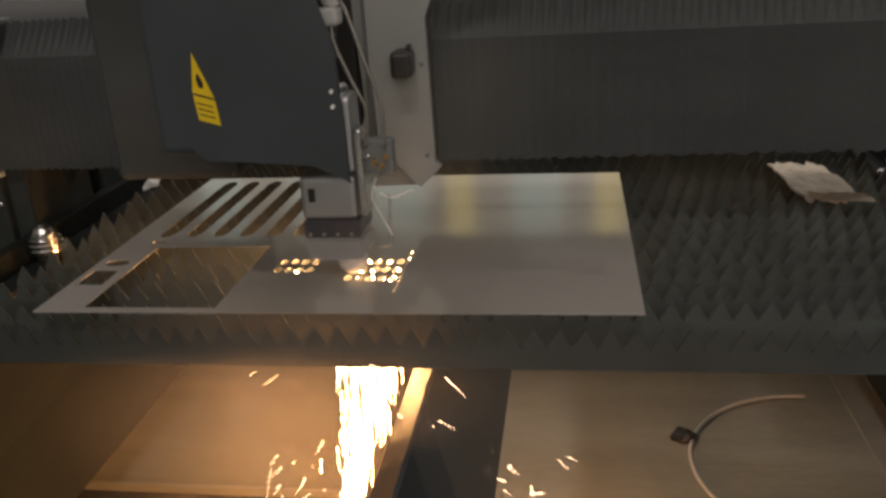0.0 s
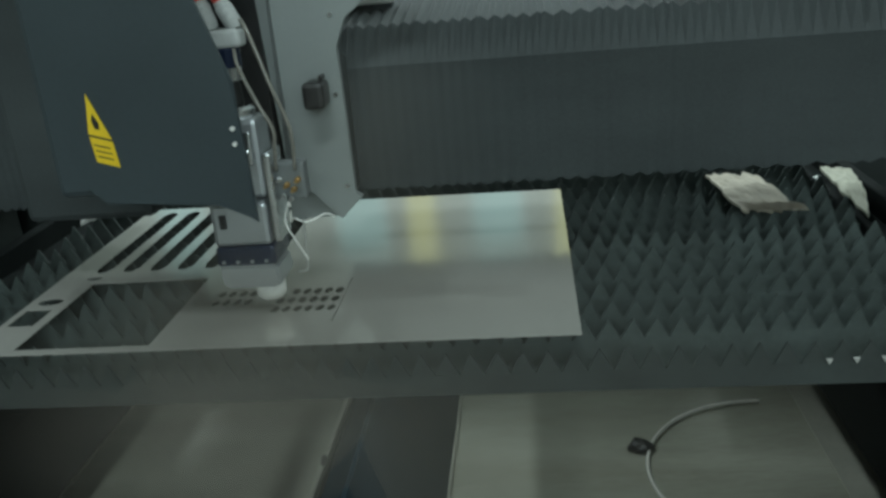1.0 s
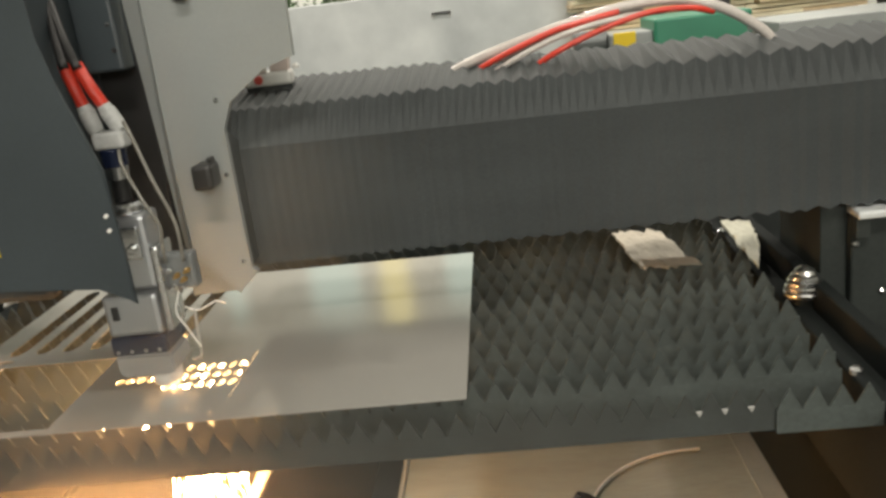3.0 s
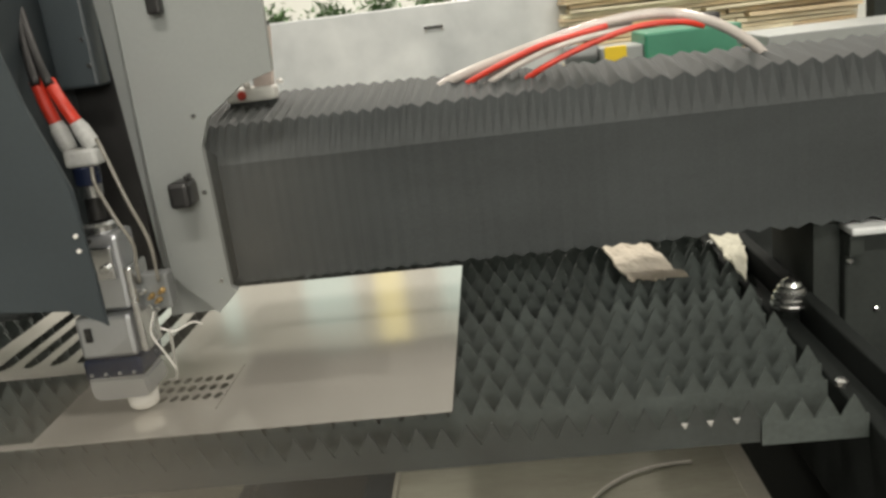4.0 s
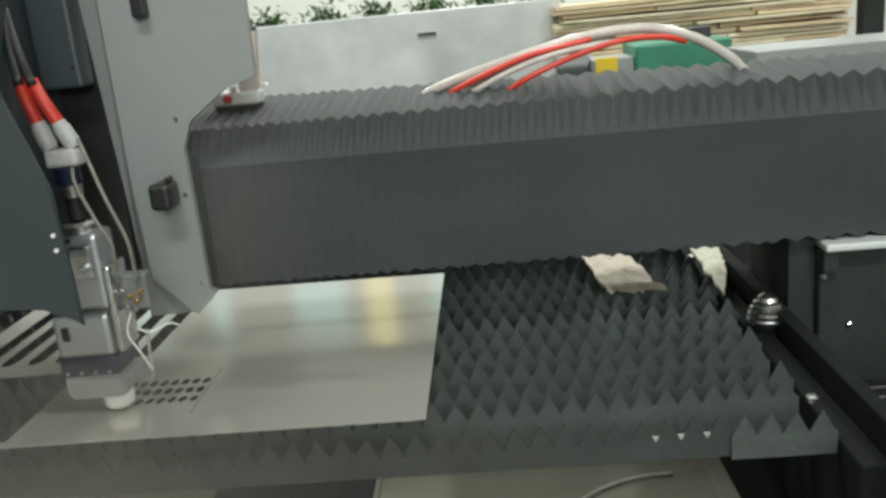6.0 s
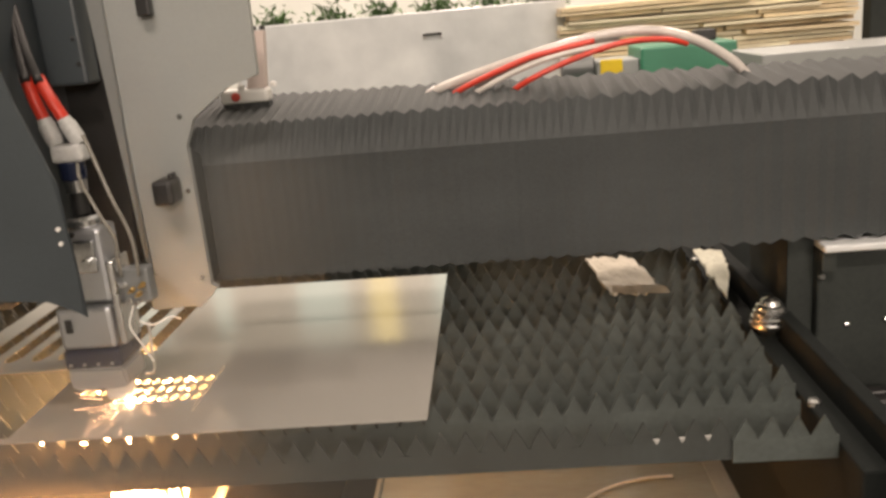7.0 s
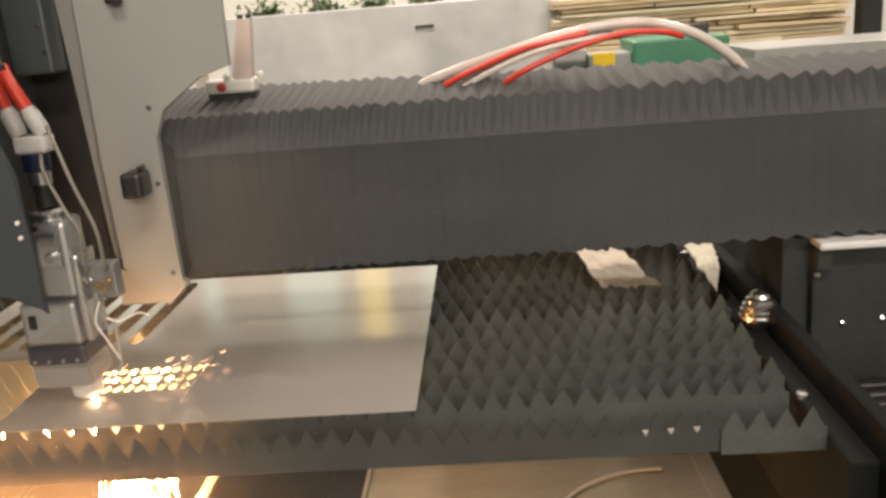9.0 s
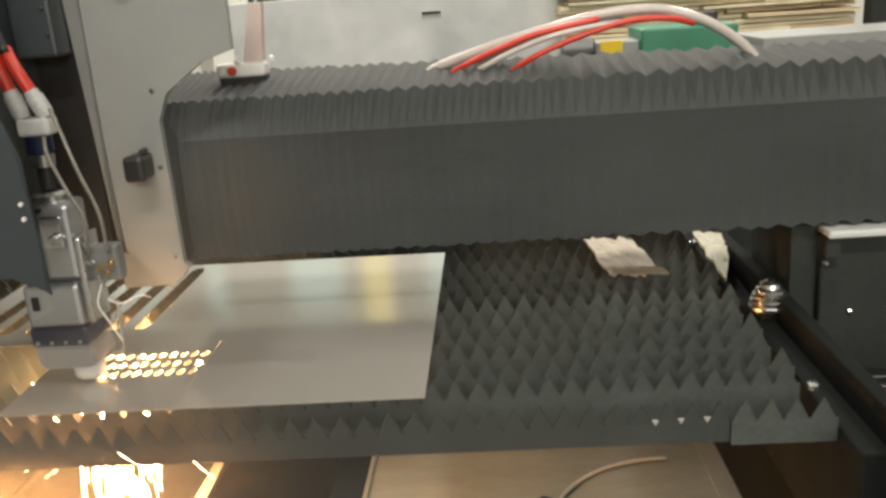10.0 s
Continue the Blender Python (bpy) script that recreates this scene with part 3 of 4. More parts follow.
CY = 0.125
slide = bpart("upper_body", B((-0.482, CY - 0.022, 0.9305), (-0.440, CY + 0.028, 1.032), 0.006), M_ALU, head, "silver-grey upper head body")
part("nozzle", T((-0.4340, 0.108, 0.8050), (0, 0, 1), ((0, 0.010), (0.002, 0.0145), (0.006, 0.0185), (0.022, 0.0195)), 32), M_WHITE, slide, "rounded white ceramic nozzle", True)
sensor = prism([(-0.483, 0.8272), (-0.418, 0.8272), (-0.411, 0.833), (-0.414, 0.8565), (-0.487, 0.8585), (-0.488, 0.838)], 1, 0.0835, 0.145)
bmesh.ops.bevel(sensor, geom=sensor.edges[:], offset=0.003, segments=2, affect="EDGES")
part("sensor_block", sensor, M_ALU, slide, "silver height-sensor block over the nozzle")
part("gusset", prism([(-0.437, 0.925), (-0.420, 0.924), (-0.372, 0.874), (-0.440, 0.872)], 1, 0.262, 0.266), M_COLUMN, head, "grey gusset plate behind the column's foot")
bpart("ceramic_band", B((-0.512, CY - 0.036, 0.8452), (-0.438, CY + 0.036, 0.8715), 0.004), M_BLUE, slide, "dark blue band with pale studs")
for k in range(4):
    bpart("stud", T((-0.503 + 0.018 * k, CY - 0.036, 0.852), (0, -1, 0), ((0, 0.0022), (0.002, 0.0022)), 8), M_ALU, slide)
bpart("lower_body", B((-0.512, CY - 0.034, 0.8718), (-0.440, CY + 0.034, 0.930), 0.006), M_ALU, slide, "silver-grey lower head body")
bpart("latch", B((-0.500, CY - 0.037, 0.897), (-0.492, CY - 0.033, 0.915)), M_BLACK, slide)
bpart("body_edge", B((-0.4375, CY - 0.030, 0.874), (-0.428, CY + 0.02, 0.99), 0.003), M_STEEL, slide)
bpart("lens_drawer", B((-0.474, CY - 0.029, 0.975), (-0.448, CY - 0.0225, 1.018), 0.002), M_STEEL, slide)
bpart("drawer_knob", T((-0.458, CY - 0.029, 0.990), (0, -1, 0), ((0, 0.006), (0.006, 0.006), (0.008, 0.004)), 14), M_STEEL, slide)
for k in range(3):
    bpart("cap_screw", T((-0.474 + 0.011 * k, CY - 0.0225, 1.026 - 0.02 * k), (0, -1, 0), ((0, 0.0035), (0.004, 0.0035)), 10), M_BLACK, slide)
bpart("collar", T((-0.468, CY, 1.0322), (0, 0, 1), ((0, 0.02), (0.003, 0.022), (0.010, 0.022), (0.014, 0.017)), 28), M_STEEL, slide)
bpart("fibre_neck", T((-0.470, CY + 0.005, 1.048), (0, 0, 1), ((0, 0.011), (0.03, 0.010)), 22), M_BLACK, slide)
bpart("blue_ring", T((-0.468, CY, 1.094), (0, 0, 1), ((0, 0.014), (0.002, 0.0155), (0.022, 0.0155), (0.024, 0.014)), 22), M_BLUE, slide, "blue ring")
bpart("steel_ring", T((-0.468, CY, 1.078), (0, 0, 1), ((0, 0.013), (0.016, 0.014)), 22), M_STEEL, slide)
bpart("fitting_body", B((-0.486, CY - 0.014, 1.118), (-0.446, CY + 0.014, 1.140), 0.004), M_FITTING, slide, "white push fitting")
for dx, lean in ((-0.482, -0.012), (-0.452, -0.020)):
    b0 = Vector((dx, CY, 1.140))
    d = Vector((lean, 0.0, 0.045))
    bpart("connector", T(b0, d, ((0, 0.009), (0.008, 0.0105), (0.028, 0.0105), (0.03, 0.009), (0.036, 0.0085)), 16), M_FITTING, slide)
    e = b0 + d.normalized() * 0.034
    bpart("red_boot", pipe((e, e + d * 0.6, e + d * 1.2 + Vector((-0.003, 0.01, 0))), 0.0078, 12, 6), M_RED, slide, "red rubber sleeve", True)
    bpart("supply_hose", pipe((e + d * 1.1, e + d * 2.0 + Vector((-0.006, 0.03, 0)), e + d * 3.6 + Vector((-0.01, 0.08, 0.02)), e + d * 5.2 + Vector((-0.01, 0.11, 0.04))), 0.006, 10, 6), M_BLACK, slide, "black supply hose", True)
part("clear_tube", pipe(((-0.431, 0.104, 1.118), (-0.425, 0.092, 1.097), (-0.407, 0.086, 1.055), (-0.394, 0.086, 1.025), (-0.397, 0.09, 1.0), (-0.402, 0.1, 0.972)), 0.0023, 8, 8), M_AIRTUBE, slide, "dull translucent air tube", True)
part("clear_tube", pipe(((-0.419, 0.108, 1.150), (-0.407, 0.095, 1.130), (-0.391, 0.088, 1.080), (-0.377, 0.088, 1.036), (-0.374, 0.09, 1.01), (-0.379, 0.1, 0.972)), 0.0023, 8, 8), M_AIRTUBE, slide, "dull translucent air tube", True)
bpart("amplifier_box", B((-0.431, CY - 0.01, 0.924), (-0.394, CY + 0.012, 0.972), 0.003), M_BODY, slide)
for k, (x, z) in enumerate(((-0.424, 0.952), (-0.416, 0.944), (-0.421, 0.930), (-0.408, 0.938), (-0.412, 0.926), (-0.402, 0.950))):
    bpart("brass_plug", T((x, CY - 0.01, z), (0, -1, 0), ((0, 0.0035), (0.006, 0.0035), (0.007, 0.002), (0.014, 0.002)), 10), M_BRASS if k % 2 else M_STEEL, slide)
bpart("loop_cable", pipe(((-0.415, CY - 0.02, 0.925), (-0.420, CY - 0.03, 0.90), (-0.41, CY - 0.03, 0.875), (-0.398, CY - 0.03, 0.848)), 0.0012, 8, 8), M_WHITE, slide, "thin white cable", True)
bpart("loop_cable", pipe(((-0.412, CY - 0.02, 0.902), (-0.395, CY - 0.02, 0.896), (-0.375, CY - 0.01, 0.902), (-0.366, CY, 0.895)), 0.0012, 8, 8), M_WHITE, slide, "thin white cable", True)
bpart("side_nozzle_tube", pipe(((-0.400, CY - 0.02, 0.90), (-0.402, CY - 0.02, 0.86), (-0.404, CY - 0.02, 0.832), (-0.418, CY - 0.015, 0.826)), 0.002, 8, 6), M_TUBE, slide, "thin translucent air pipe", True)
# drag chain post standing on the beam behind the column
part("chain_foot", B((-0.313, 0.395, 1.148), (-0.238, 0.428, 1.169), 0.005), M_WHITE, gantry, "white plastic foot")
part("chain_post", prism([(-0.270, 1.1695), (-0.241, 1.1695), (-0.233, 1.254), (-0.252, 1.254)], 1, 0.400, 0.418), M_PINK, gantry, "pinkish plastic post")
part("foot_base", B((-0.311, 0.405, 1.130), (-0.240, 0.430, 1.1476)), M_BELLOWS, gantry)
part("red_cap", T((-0.287, 0.3945, 1.1585), (0, -1, 0), ((0, 0.0065), (0.004, 0.0065), (0.005, 0.0045)), 14), M_RED, gantry, "small red cap")
for k in range(2):
    part("foot_knob", T((-0.279 + 0.048 * k, 0.400 + 0.010 * k, 1.1695), (0, 0, 1), ((0, 0.0055), (0.005, 0.0055), (0.008, 0.003)), 12), M_WHITE, gantry)
    part("post_tip", B((-0.2525 + 0.013 * k, 0.402, 1.2545), (-0.2455 + 0.013 * k, 0.414, 1.261), 0.001), M_BLACK, gantry)
part("rail_strip", B((-0.53, 0.28, 1.2), (-0.515, 0.295, 1.42)), M_STEEL, head)

# ---- behind the machine ----
cab = thing("control_cabinet", "light grey steel cabinet standing behind the gantry", "cabinet")
part("panel", B((-1.09, 3.2, -0.02), (0.475, 3.3, 1.269), 0.006), M_CABINET, cab)
part("catch_bar", B((-0.188, 3.17, 1.160), (-0.100, 3.185, 1.172), 0.003), M_BLACK, cab)
for x in (-0.188, -0.112):
    part("catch_foot", B((x, 3.1855, 1.148), (x + 0.012, 3.1995, 1.172), 0.002), M_WHITE, cab)

stack = thing("lumber_stack", "stack of pale rough wooden boards", "lumber")
rnd = random.Random(5)
z = 0.0
while z < 1.22:
    h = rnd.uniform(0.011, 0.020)
    x = 0.47 + rnd.uniform(-0.05, 0.02)
    while x < 1.62:
        x1 = min(1.70, x + rnd.uniform(0.35, 1.1))
        y = 3.0 + rnd.uniform(-0.05, 0.05)
        tilt = rnd.uniform(-0.004, 0.004)
        part("board", prism([(x, z), (x1, z + tilt), (x1, z + tilt + h), ((x + x1) / 2, z + h + tilt * 0.5 + rnd.uniform(-0.003, 0.001)), (x, z + h)], 1, y, 3.9), rnd.choice((M_WOOD, M_WOOD, M_WOOD_RAW)), stack)
        x = x1 + 0.006
    z += h + rnd.uniform(0.003, 0.007)
gm = thing("green_machine", "green painted machine with grey motor and yellow panel", "machine")
part("body", B((0.655, 2.3, -0.02), (1.0, 2.6, 1.074), 0.01), M_GREEN, gm)
part("motor", T((0.375, 2.42, 1.015), (1, 0, 0), ((0, 0.034), (0.006, 0.040), (0.118, 0.040), (0.124, 0.032)), 24), M_BODY, gm, "dull grey motor")
part("gearbox", B((0.50, 2.33, 0.9), (0.655, 2.52, 1.036), 0.006), M_COLUMN, gm, "pale grey gear housing")
part("pedestal", B((0.40, 2.35, -0.02), (0.6545, 2.5, 0.8995), 0.006), M_GREEN, gm)
part("yellow_panel", B((0.512, 2.322, 0.985), (0.592, 2.3295, 1.04), 0.003), M_YELLOW, gm)
part("motor_cap", B((0.856, 2.32, 1.0785), (0.93, 2.40, 1.118), 0.006), M_BLACK, gm)
post = solo("post", B((1.715, 2.9, -0.02), (1.80, 2.985, 2.4), 0.004), M_FRAME, "dark steel post beside the boards", "post")
tb = thing("side_table", "grey flat metal table beside the machine", "table")
part("tabletop", B((0.90, 1.7, 1.02), (1.50, 2.02, 1.058), 0.004), M_COLUMN, tb)
for x in (0.92, 1.43):
    for y in (1.72, 1.95):
        part("leg", B((x, y, -0.02), (x + 0.05, y + 0.05, 1.0195)), M_FRAME, tb)

def plant(x, y, z0, seed):
    p = thing("potted_plant", "small green leafy plant in a white pot", "plant", "plants on the wall shelf")
    part("pot", T((x, y, z0), (0, 0, 1), ((0, 0.06), (0.12, 0.08), (0.13, 0.082), (0.13, 0.07)), 18), M_WHITE, p)
    rnd = random.Random(seed)
    bm = bmesh.new()
    for _ in range(320):
        c = Vector((x, y, z0 + 0.2)) + Vector((rnd.gauss(0, 0.065), rnd.gauss(0, 0.06), rnd.gauss(0.03, 0.055)))
        d = Vector((rnd.gauss(0, 1), rnd.gauss(0, 1), rnd.gauss(0, 0.7))).normalized()
        s = d.cross(Vector((0.2, 0.3, 1))).normalized() * 0.013
        n = d.cross(s).normalized() * 0.004
        v = [bm.verts.new(q) for q in (c - d * 0.03, c + s + n, c + d * 0.035, c - s + n)]
        bm.faces.new(v)
    part("foliage", bm, M_LEAF, p)


for k in range(6):
    plant(-1.3 + 0.36 * k, 5.0, 1.03, 20 + k)
shelf = thing("wall_shelf", "white shelf carrying potted plants", "shelf")
part("board", B((-1.9, 4.8, 1.0), (0.9, 5.2, 1.028), 0.004), M_WHITE, shelf)
for x in (-1.85, 0.8):
    part("upright", B((x, 4.85, -0.02), (x + 0.05, 5.15, 1.0)), M_WHITE, shelf)

# ---- sparks ----
def streaks(n, seed, place, r0):
    """Thin glowing streaks; place(random) gives a start and a way."""
    rnd = random.Random(seed)
    bm = bmesh.new()
    for _ in range(n):
        p, d = place(rnd)
        p, d = Vector(p), Vector(d)
        s = d.cross(Vector((0.3, 1, 0.2))).normalized() * r0 * rnd.uniform(0.5, 1.3)
        w = d.cross(s).normalized() * s.length
        a = [bm.verts.new(p + v) for v in (s, w, -s, -w)]
        b = [bm.verts.new(p + d + v * 0.3) for v in (s, w, -s, -w)]
        for k in range(4):
            bm.faces.new((a[k], a[(k + 1) % 4], b[(k + 1) % 4], b[k]))
        bm.faces.new(a[::-1])
        bm.faces.new(b)
    return bm


def under(r):
    x, y, z = r.gauss(0, 0.05), r.uniform(-0.05, 0.2), r.uniform(-0.07, -0.012)
    return (x, y, z), (r.gauss(0, 0.006), r.uniform(0.0, 0.02), r.uniform(-0.02, -0.005))


def falling(r):
    z = -0.05 - 0.70 * r.random() ** 1.25
    h = max(0.0, -z - 0.165)
    x = -0.033 - 0.09 * h + max(0.012, 0.08 - 0.27 * h) * r.random()
    if r.random() < 0.12:
        x += r.gauss(0, 0.02)
    d = Vector((-0.0015 + r.gauss(0, 0.0015), r.gauss(0.002, 0.003), -r.uniform(0.012, 0.05)))
    return (x, r.uniform(-0.02, 0.07), z), d


def bouncing(r):
    """Sparks that leap off the trays in two loose swarms, and a few strays."""
    c = r.random()
    if c < 0.1:
        return (r.uniform(0.06, 0.2), r.uniform(-0.19, -0.16), r.uniform(-0.11, -0.02)), Vector((r.uniform(0.01, 0.035), 0.0, -r.uniform(0.006, 0.025)))
    x, z = (r.gauss(-0.105, 0.03), r.uniform(-0.46, -0.29)) if c < 0.45 else ((r.gauss(0.19, 0.035), r.uniform(-0.46, -0.24)) if c < 0.88 else (r.uniform(-0.2, 0.3), r.uniform(-0.45, -0.05)))
    s = -1 if x < 0.05 else 1
    d = Vector((s * r.uniform(0.2, 1.0), r.gauss(0, 0.4), r.gauss(-0.75, 0.3))).normalized() * r.uniform(0.006, 0.03)
    return (x, r.uniform(-0.02, 0.08), z), d


sparks_under = solo("spark_cloud", streaks(420, 1, under, 0.0012), M_UNDER, "glowing orange sparks beneath the sheet", "sparks", kind="stuff")
sparks_fall = solo("spark_shower", streaks(800, 2, falling, 0.0002), M_SPARK, "shower of white-hot sparks falling to the tray", "sparks", kind="stuff")
sparks_bounce = solo("spark_splash", streaks(80, 3, bouncing, 0.00018), M_SPLASH, "scattered white-hot sparks flying under the bed", "sparks", kind="stuff")


def spray(r):
    """The violent spray of a pierce: long flat streaks to all sides, most of them sideways and forwards."""
    a = r.choice((r.gauss(math.pi + 0.1, 0.22), r.gauss(math.pi, 0.3), r.gauss(2 * math.pi - 0.3, 0.25), r.uniform(1.0 * math.pi, 2.0 * math.pi)))
    if r.random() < 0.13:
        d = Vector((math.cos(a), -1.2, r.uniform(-0.35, 0.1))).normalized()
        return tuple(d * r.uniform(0.11, 0.2)), d * r.uniform(0.04, 0.13)
    d = Vector((math.cos(a), math.sin(a), r.uniform(0.0, 0.25))).normalized()
    q = r.random() ** 1.5 * (0.2 if abs(d.x) > 0.8 else 0.1)
    return tuple(d * (0.008 + q)), d * r.uniform(0.015, 0.085)


def starry(r):
    """A small star of sparks that springs up at the cut and falls towards the front."""
    a = r.uniform(1.05 * math.pi, 2.0 * math.pi)
    d = Vector((0.7 * math.cos(a), math.sin(a), r.uniform(-0.02, 0.35))).normalized()
    q = r.random() ** 1.6 * 0.06
    return tuple(d * (0.002 + q)), d * r.uniform(0.006, 0.026)


def stray(r):
    """Loose streaks that shoot off low over the sheet, behind the cut."""
    a = r.gauss(0.75, 0.25)
    d = Vector((math.cos(a), math.sin(a), r.uniform(0.02, 0.2))).normalized()
    return tuple(d * r.uniform(0.03, 0.17)), d * r.uniform(0.006, 0.03)


burst = solo("spark_burst", streaks(190, 6, spray, 0.00013), M_EMBER, "bright sparks spraying over the sheet from the pierce", "sparks", kind="stuff")
star = solo("spark_star", streaks(24, 7, starry, 0.00016), M_EMBER, "small star of sparks at the cut", "sparks", kind="stuff")
strays = solo("stray_sparks", streaks(16, 8, stray, 0.0002), M_EMBER, "loose sparks shooting over the sheet", "sparks", kind="stuff")
hs = bmesh.new()
bmesh.ops.create_icosphere(hs, subdivisions=2, radius=0.0035, matrix=Matrix.Diagonal((1.2, 1, 0.6, 1)))
hot = solo("hot_spot", hs, M_SPLASH, "white-hot spot where the beam meets the sheet", "molten metal", smooth=True)
kb = bmesh.new()
bmesh.ops.create_icosphere(kb, subdivisions=2, radius=0.006, matrix=Matrix.Translation((0, 0.02, -0.014)) @ Matrix.Diagonal((1, 1, 0.7, 1)))
kerf = solo("kerf_glow", kb, M_ARC, "white-hot molten metal at the cut", "molten metal", smooth=True)


# ---- smoke round the cut ----
def smoke_mat(name, thick, seed):
    """Thin grey smoke: soft towards its rim, wispy inside, lit by what shines on it and through it."""
    m = bpy.data.materials.new(name)
    m.use_nodes = True
    nt = m.node_tree
    nt.nodes.remove(nt.nodes["Principled BSDF"])
    out = nt.nodes["Material Output"]
    tc = nt.nodes.new("ShaderNodeTexCoord")
    mp = nt.nodes.new("ShaderNodeMapping")
    mp.inputs["Location"].default_value = (-1, 0, -1)
    mp.inputs["Scale"].default_value = (2, 0, 2)
    nt.links.new(tc.outputs["Generated"], mp.inputs["Vector"])
    gr = nt.nodes.new("ShaderNodeTexGradient")
    gr.gradient_type = "QUADRATIC_SPHERE"
    nt.links.new(mp.outputs["Vector"], gr.inputs["Vector"])
    ns = nt.nodes.new("ShaderNodeTexNoise")
    ns.noise_dimensions = "4D"
    ns.inputs["W"].default_value, ns.inputs["Scale"].default_value, ns.inputs["Detail"].default_value = seed, 5.0, 3
    nt.links.new(tc.outputs["Object"], ns.inputs["Vector"])
    mr = nt.nodes.new("ShaderNodeMapRange")
    mr.inputs["From Min"].default_value, mr.inputs["From Max"].default_value = 0.25, 0.75
    mr.inputs["To Min"].default_value, mr.inputs["To Max"].default_value = 0.55 * thick, 1.25 * thick
    nt.links.new(ns.outputs["Fac"], mr.inputs["Value"])
    mu = nt.nodes.new("ShaderNodeMath")
    mu.operation = "MULTIPLY"
    nt.links.new(gr.outputs["Fac"], mu.inputs[0])
    nt.links.new(mr.outputs["Result"], mu.inputs[1])
    df, tl, cl = [nt.nodes.new("ShaderNodeBsdf" + k) for k in ("Diffuse", "Translucent", "Transparent")]
    for n in (df, tl):
        n.inputs["Color"].default_value = (0.40, 0.37, 0.32, 1)
    both, mix = nt.nodes.new("ShaderNodeMixShader"), nt.nodes.new("ShaderNodeMixShader")
    both.inputs[0].default_value = 0.6
    nt.links.new(df.outputs[0], both.inputs[1])
    nt.links.new(tl.outputs[0], both.inputs[2])
    nt.links.new(mu.outputs[0], mix.inputs[0])
    nt.links.new(cl.outputs[0], mix.inputs[1])
    nt.links.new(both.outputs[0], mix.inputs[2])
    nt.links.new(mix.outputs[0], out.inputs["Surface"])
    return m


def wisp(w, h, thick, seed):
    """A billowing veil of smoke, w wide and h high, about its own middle."""
    bm = bmesh.new()
    n = 16
    g = [[bm.verts.new((w * (i / n - 0.5), 0.035 * noise.noise((4 * i / n, 4 * j / n, seed)), h * (j / n - 0.5))) for j in range(n + 1)] for i in range(n + 1)]
    for i in range(n):
        for j in range(n):
            bm.faces.new((g[i][j], g[i + 1][j], g[i + 1][j + 1], g[i][j + 1]))
    return solo("smoke_wisp", bm, smoke_mat("cutting_smoke", thick, seed), "thin grey smoke drifting from the cut", "smoke", "smoke round the cut", kind="stuff", smooth=True)


# (thing, middle beside the cut, height, tilt)
SMOKE = [(wisp(0.9, 0.48, 0.40, 1.0), 0.00, -0.09, 0.68, -20), (wisp(0.7, 0.36, 0.43, 2.0), -0.04, -0.055, 0.735, -20), (wisp(0.75, 0.30, 0.30, 3.0), 0.02, 0.02, 0.86, -25),
         (wisp(0.45, 0.5, 0.18, 4.0), 0.14, 0.17, 0.99, -15), (wisp(1.2, 0.6, 0.2, 5.0), 0.2, -0.14, 0.74, -20)]


# ---- what moves ----
HEAD_ROWS = [(0.0, -0.3922, 0.0200), (0.5, -0.4034, 0.0098), (1.0, -0.4110, -0.0009), (1.5, -0.4145, -0.0111), (2.0, -0.4073, -0.0106), (2.5, -0.4138, 0.0119), (4.0, -0.4250, -0.0237), (4.5, -0.4179, -0.0072), (5.0, -0.4299, -0.0009), (5.5, -0.4268, -0.0241), (7.0, -0.4354, 0.0003), (7.5, -0.4469, -0.0095), (8.0, -0.4493, -0.0143), (8.5, -0.4650, -0.0055), (9.0, -0.4537, -0.0221), (9.5, -0.4523, 0.0021), (10.0, -0.4656, -0.0111)]
# the body rides up on its slide between cuts
LIFT_ROWS = [(0.0, 0.0), (0.75, 0.0), (0.9, 0.014), (1.1, 0.014), (1.38, 0.006), (1.5, 0.009), (1.72, 0.0), (7.75, 0.0), (8.0, 0.0115), (8.2, 0.002), (8.5, 0.006), (8.75, 0.002), (8.95, 0.0), (10.0, 0.0)]
BURSTS = [(1.38, 1.42), (8.48, 8.52)]
STARS = [(2.28, 2.32), (4.68, 4.72), (6.98, 7.12), (9.38, 9.42)]
STRAYS = [(1.8, 1.82), (2.2, 2.22), (2.58, 2.62), (6.78, 6.82), (8.88, 9.42)]
SPLASHES = [(0.0, 0.15), (2.38, 2.42), (2.58, 2.72), (4.68, 4.72), (9.18, 10.0)]
HOT = [(1.4, 1.4), (2.2, 2.4), (4.4, 4.7), (6.8, 7.1), (8.5, 8.5), (8.9, 9.5)]
CUTTING = [(0.0, 0.72), (1.74, 3.3), (4.12, 5.5), (6.4, 7.7), (8.95, 10.0)]


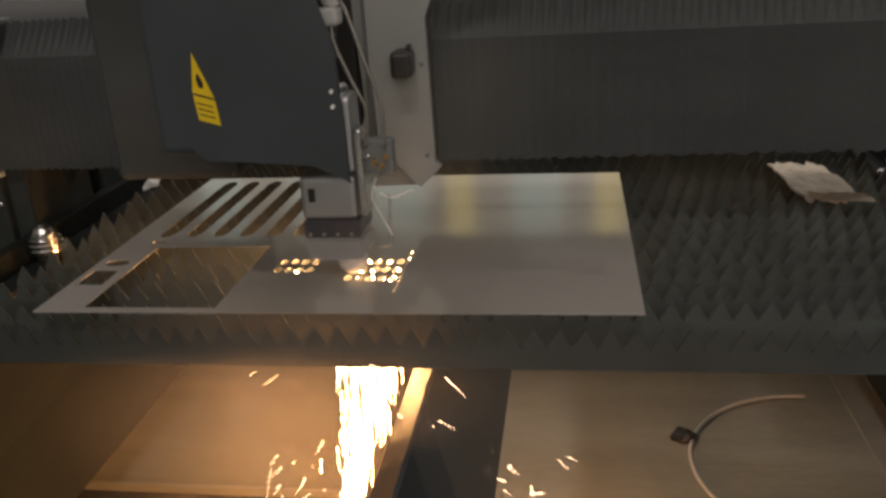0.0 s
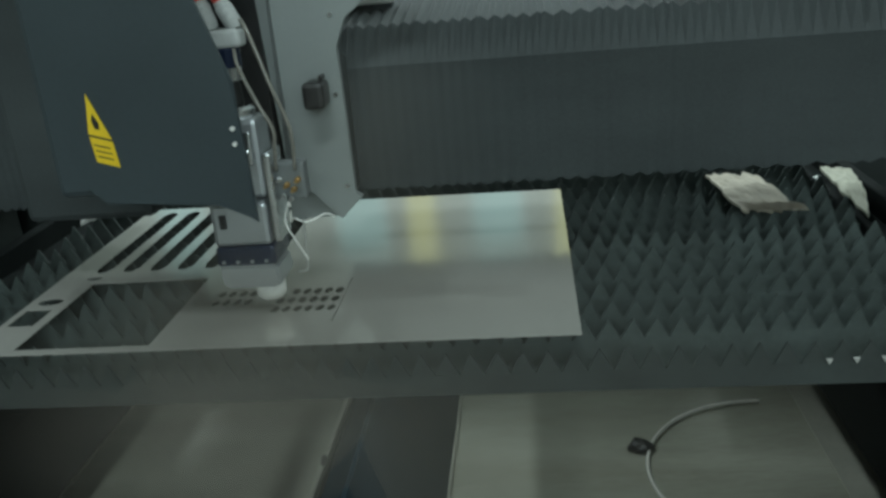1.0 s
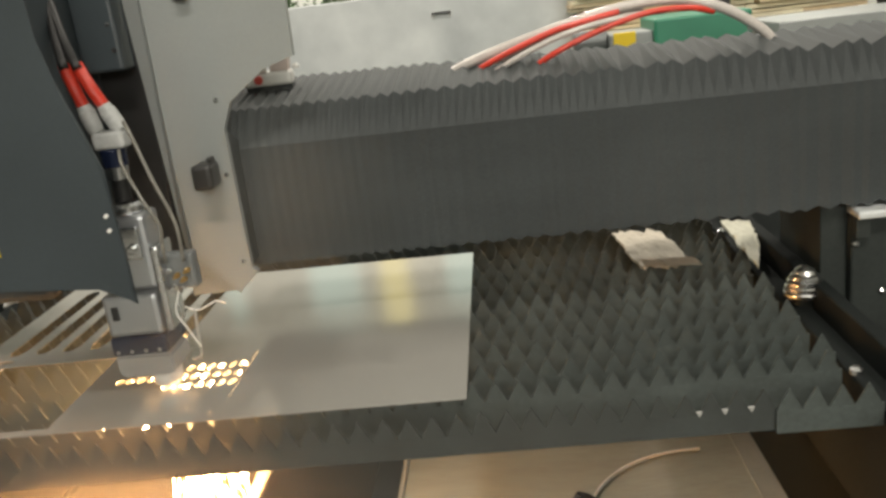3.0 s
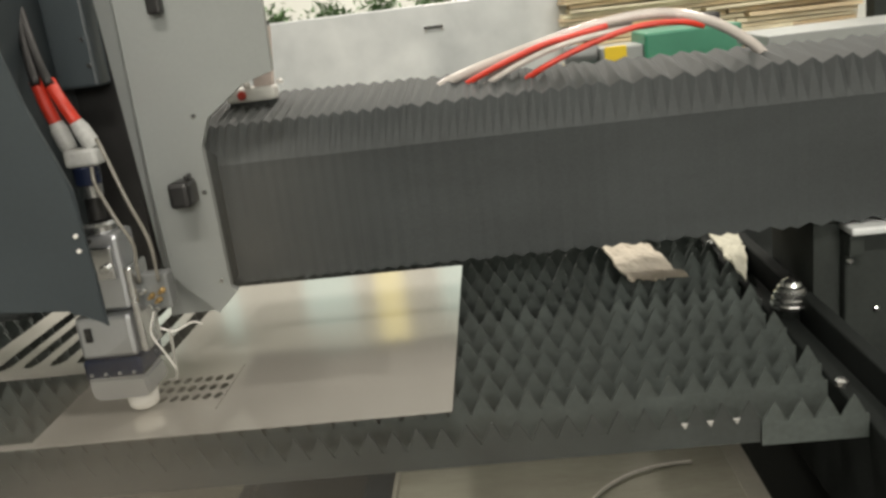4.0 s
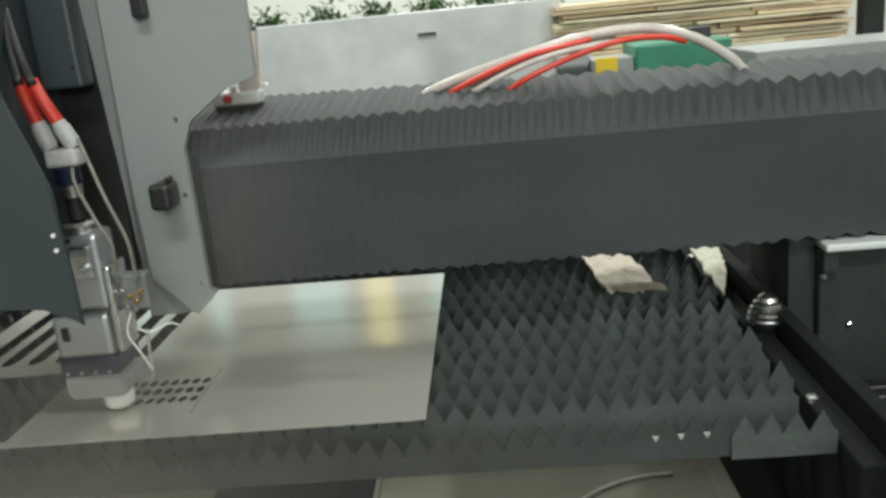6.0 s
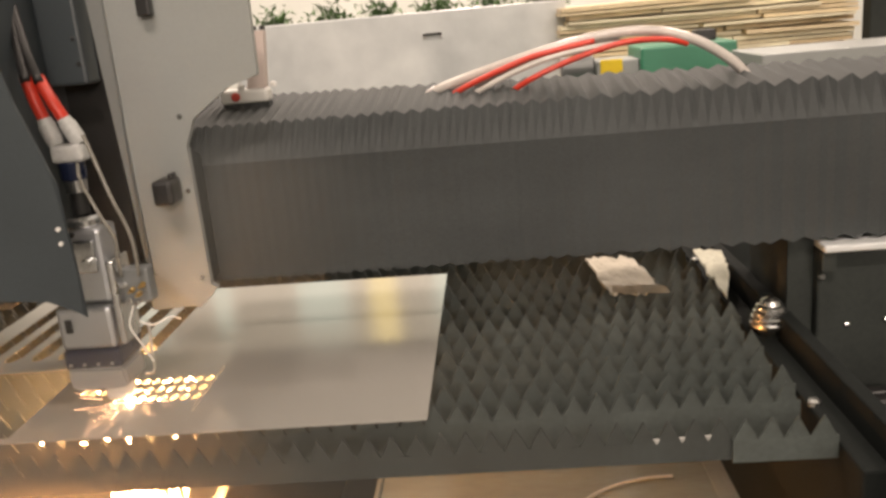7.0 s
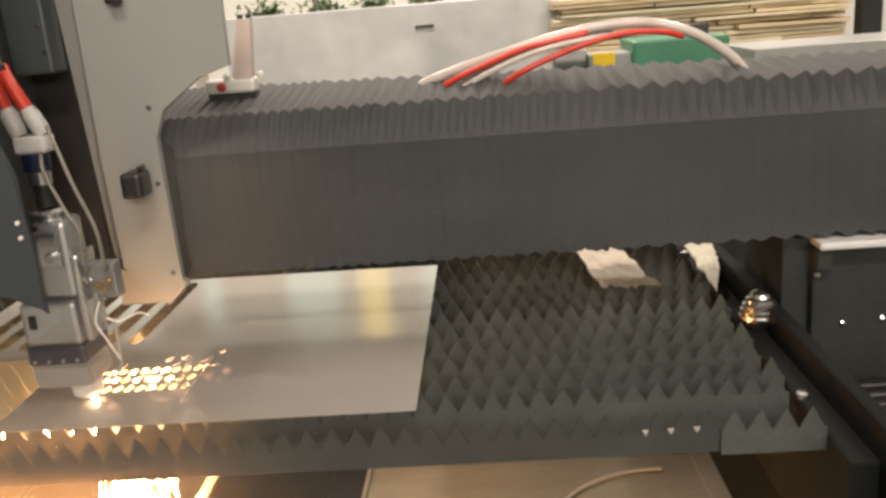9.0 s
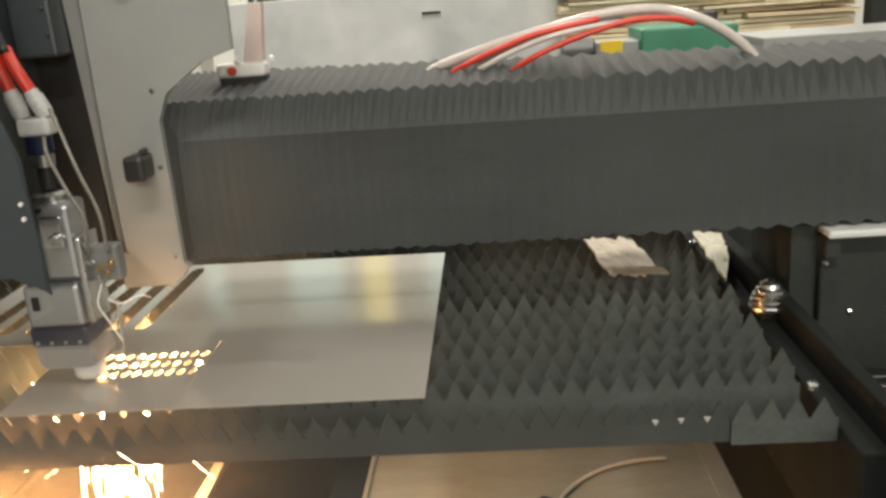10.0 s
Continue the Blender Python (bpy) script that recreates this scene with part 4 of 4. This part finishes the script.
def motions():
    for k, (ob, dx, y, z, tilt) in enumerate(SMOKE):
        rnd = random.Random(40 + k)
        walk(ob, [(t, pose(x + 0.03 + dx + rnd.uniform(-0.02, 0.02), y + rnd.uniform(-0.008, 0.008), z + rnd.uniform(-0.015, 0.015), tilt, rnd.uniform(-6, 6), 0)) for t, x, dy in HEAD_ROWS])
    walk(head, [(t, pose(x - HX, dy, 0)) for t, x, dy in HEAD_ROWS])
    walk(slide, [(t, pose(0, 0, z)) for t, z in LIFT_ROWS])
    walk(gantry, [(t, pose(0, dy + 0.008, 0)) for t, x, dy in HEAD_ROWS])
    for seg, share in SEGMENTS + LEFTB:
        walk(seg, [(t, pose((x + 0.42) * share, 0, 0)) for t, x, dy in HEAD_ROWS])
    for ob, x, y, t in SLUGS:
        walk(ob, [(0.0, pose(x, y, 0.8014)), (t, pose(x, y, 0.8014)), (t + 0.1, pose(x, y + 0.01, 0.74, 25)), (t + 0.4, pose(x - 0.02, y + 0.3, 0.03, 60)), (10.0, pose(x - 0.02, y + 0.3, 0.03, 60))])
    ts = [r[0] for r in HEAD_ROWS]
    TIMES = {"spark_burst": BURSTS, "spark_star": STARS, "stray_sparks": STRAYS, "hot_spot": HOT}
    for ob, seed, jx, jy in ((kerf, 1, 0.002, 0.004), (sparks_under, 2, 0.01, 0.01), (sparks_fall, 3, 0.02, 0.02), (sparks_bounce, 4, 0.03, 0.04), (burst, 5, 0.002, 0.002), (star, 6, 0.002, 0.002), (strays, 7, 0.004, 0.004), (hot, 8, 0.001, 0.001)):
        rnd = random.Random(seed)
        rows = []
        for k in range(101):
            t = k / 10
            x = float(np.interp(t, ts, [r[1] for r in HEAD_ROWS]))
            on = any(a <= t + 1e-6 and t <= b + 1e-6 for a, b in (SPLASHES if ob == sparks_bounce else TIMES.get(ob.name, CUTTING)))
            z = (0.8045 if ob.name in TIMES else 0.80) if on else -1.2
            y = (0.096 if ob.name in TIMES else 0.118) + float(np.interp(t, ts, [r[2] for r in HEAD_ROWS]))
            rows.append((t, pose(x + (0.039 if ob.name in TIMES else 0.028) + rnd.uniform(-jx, jx), y + rnd.uniform(-jy, jy), z, 0, 0, rnd.uniform(-3, 3))))
        walk(ob, rows)


motions()
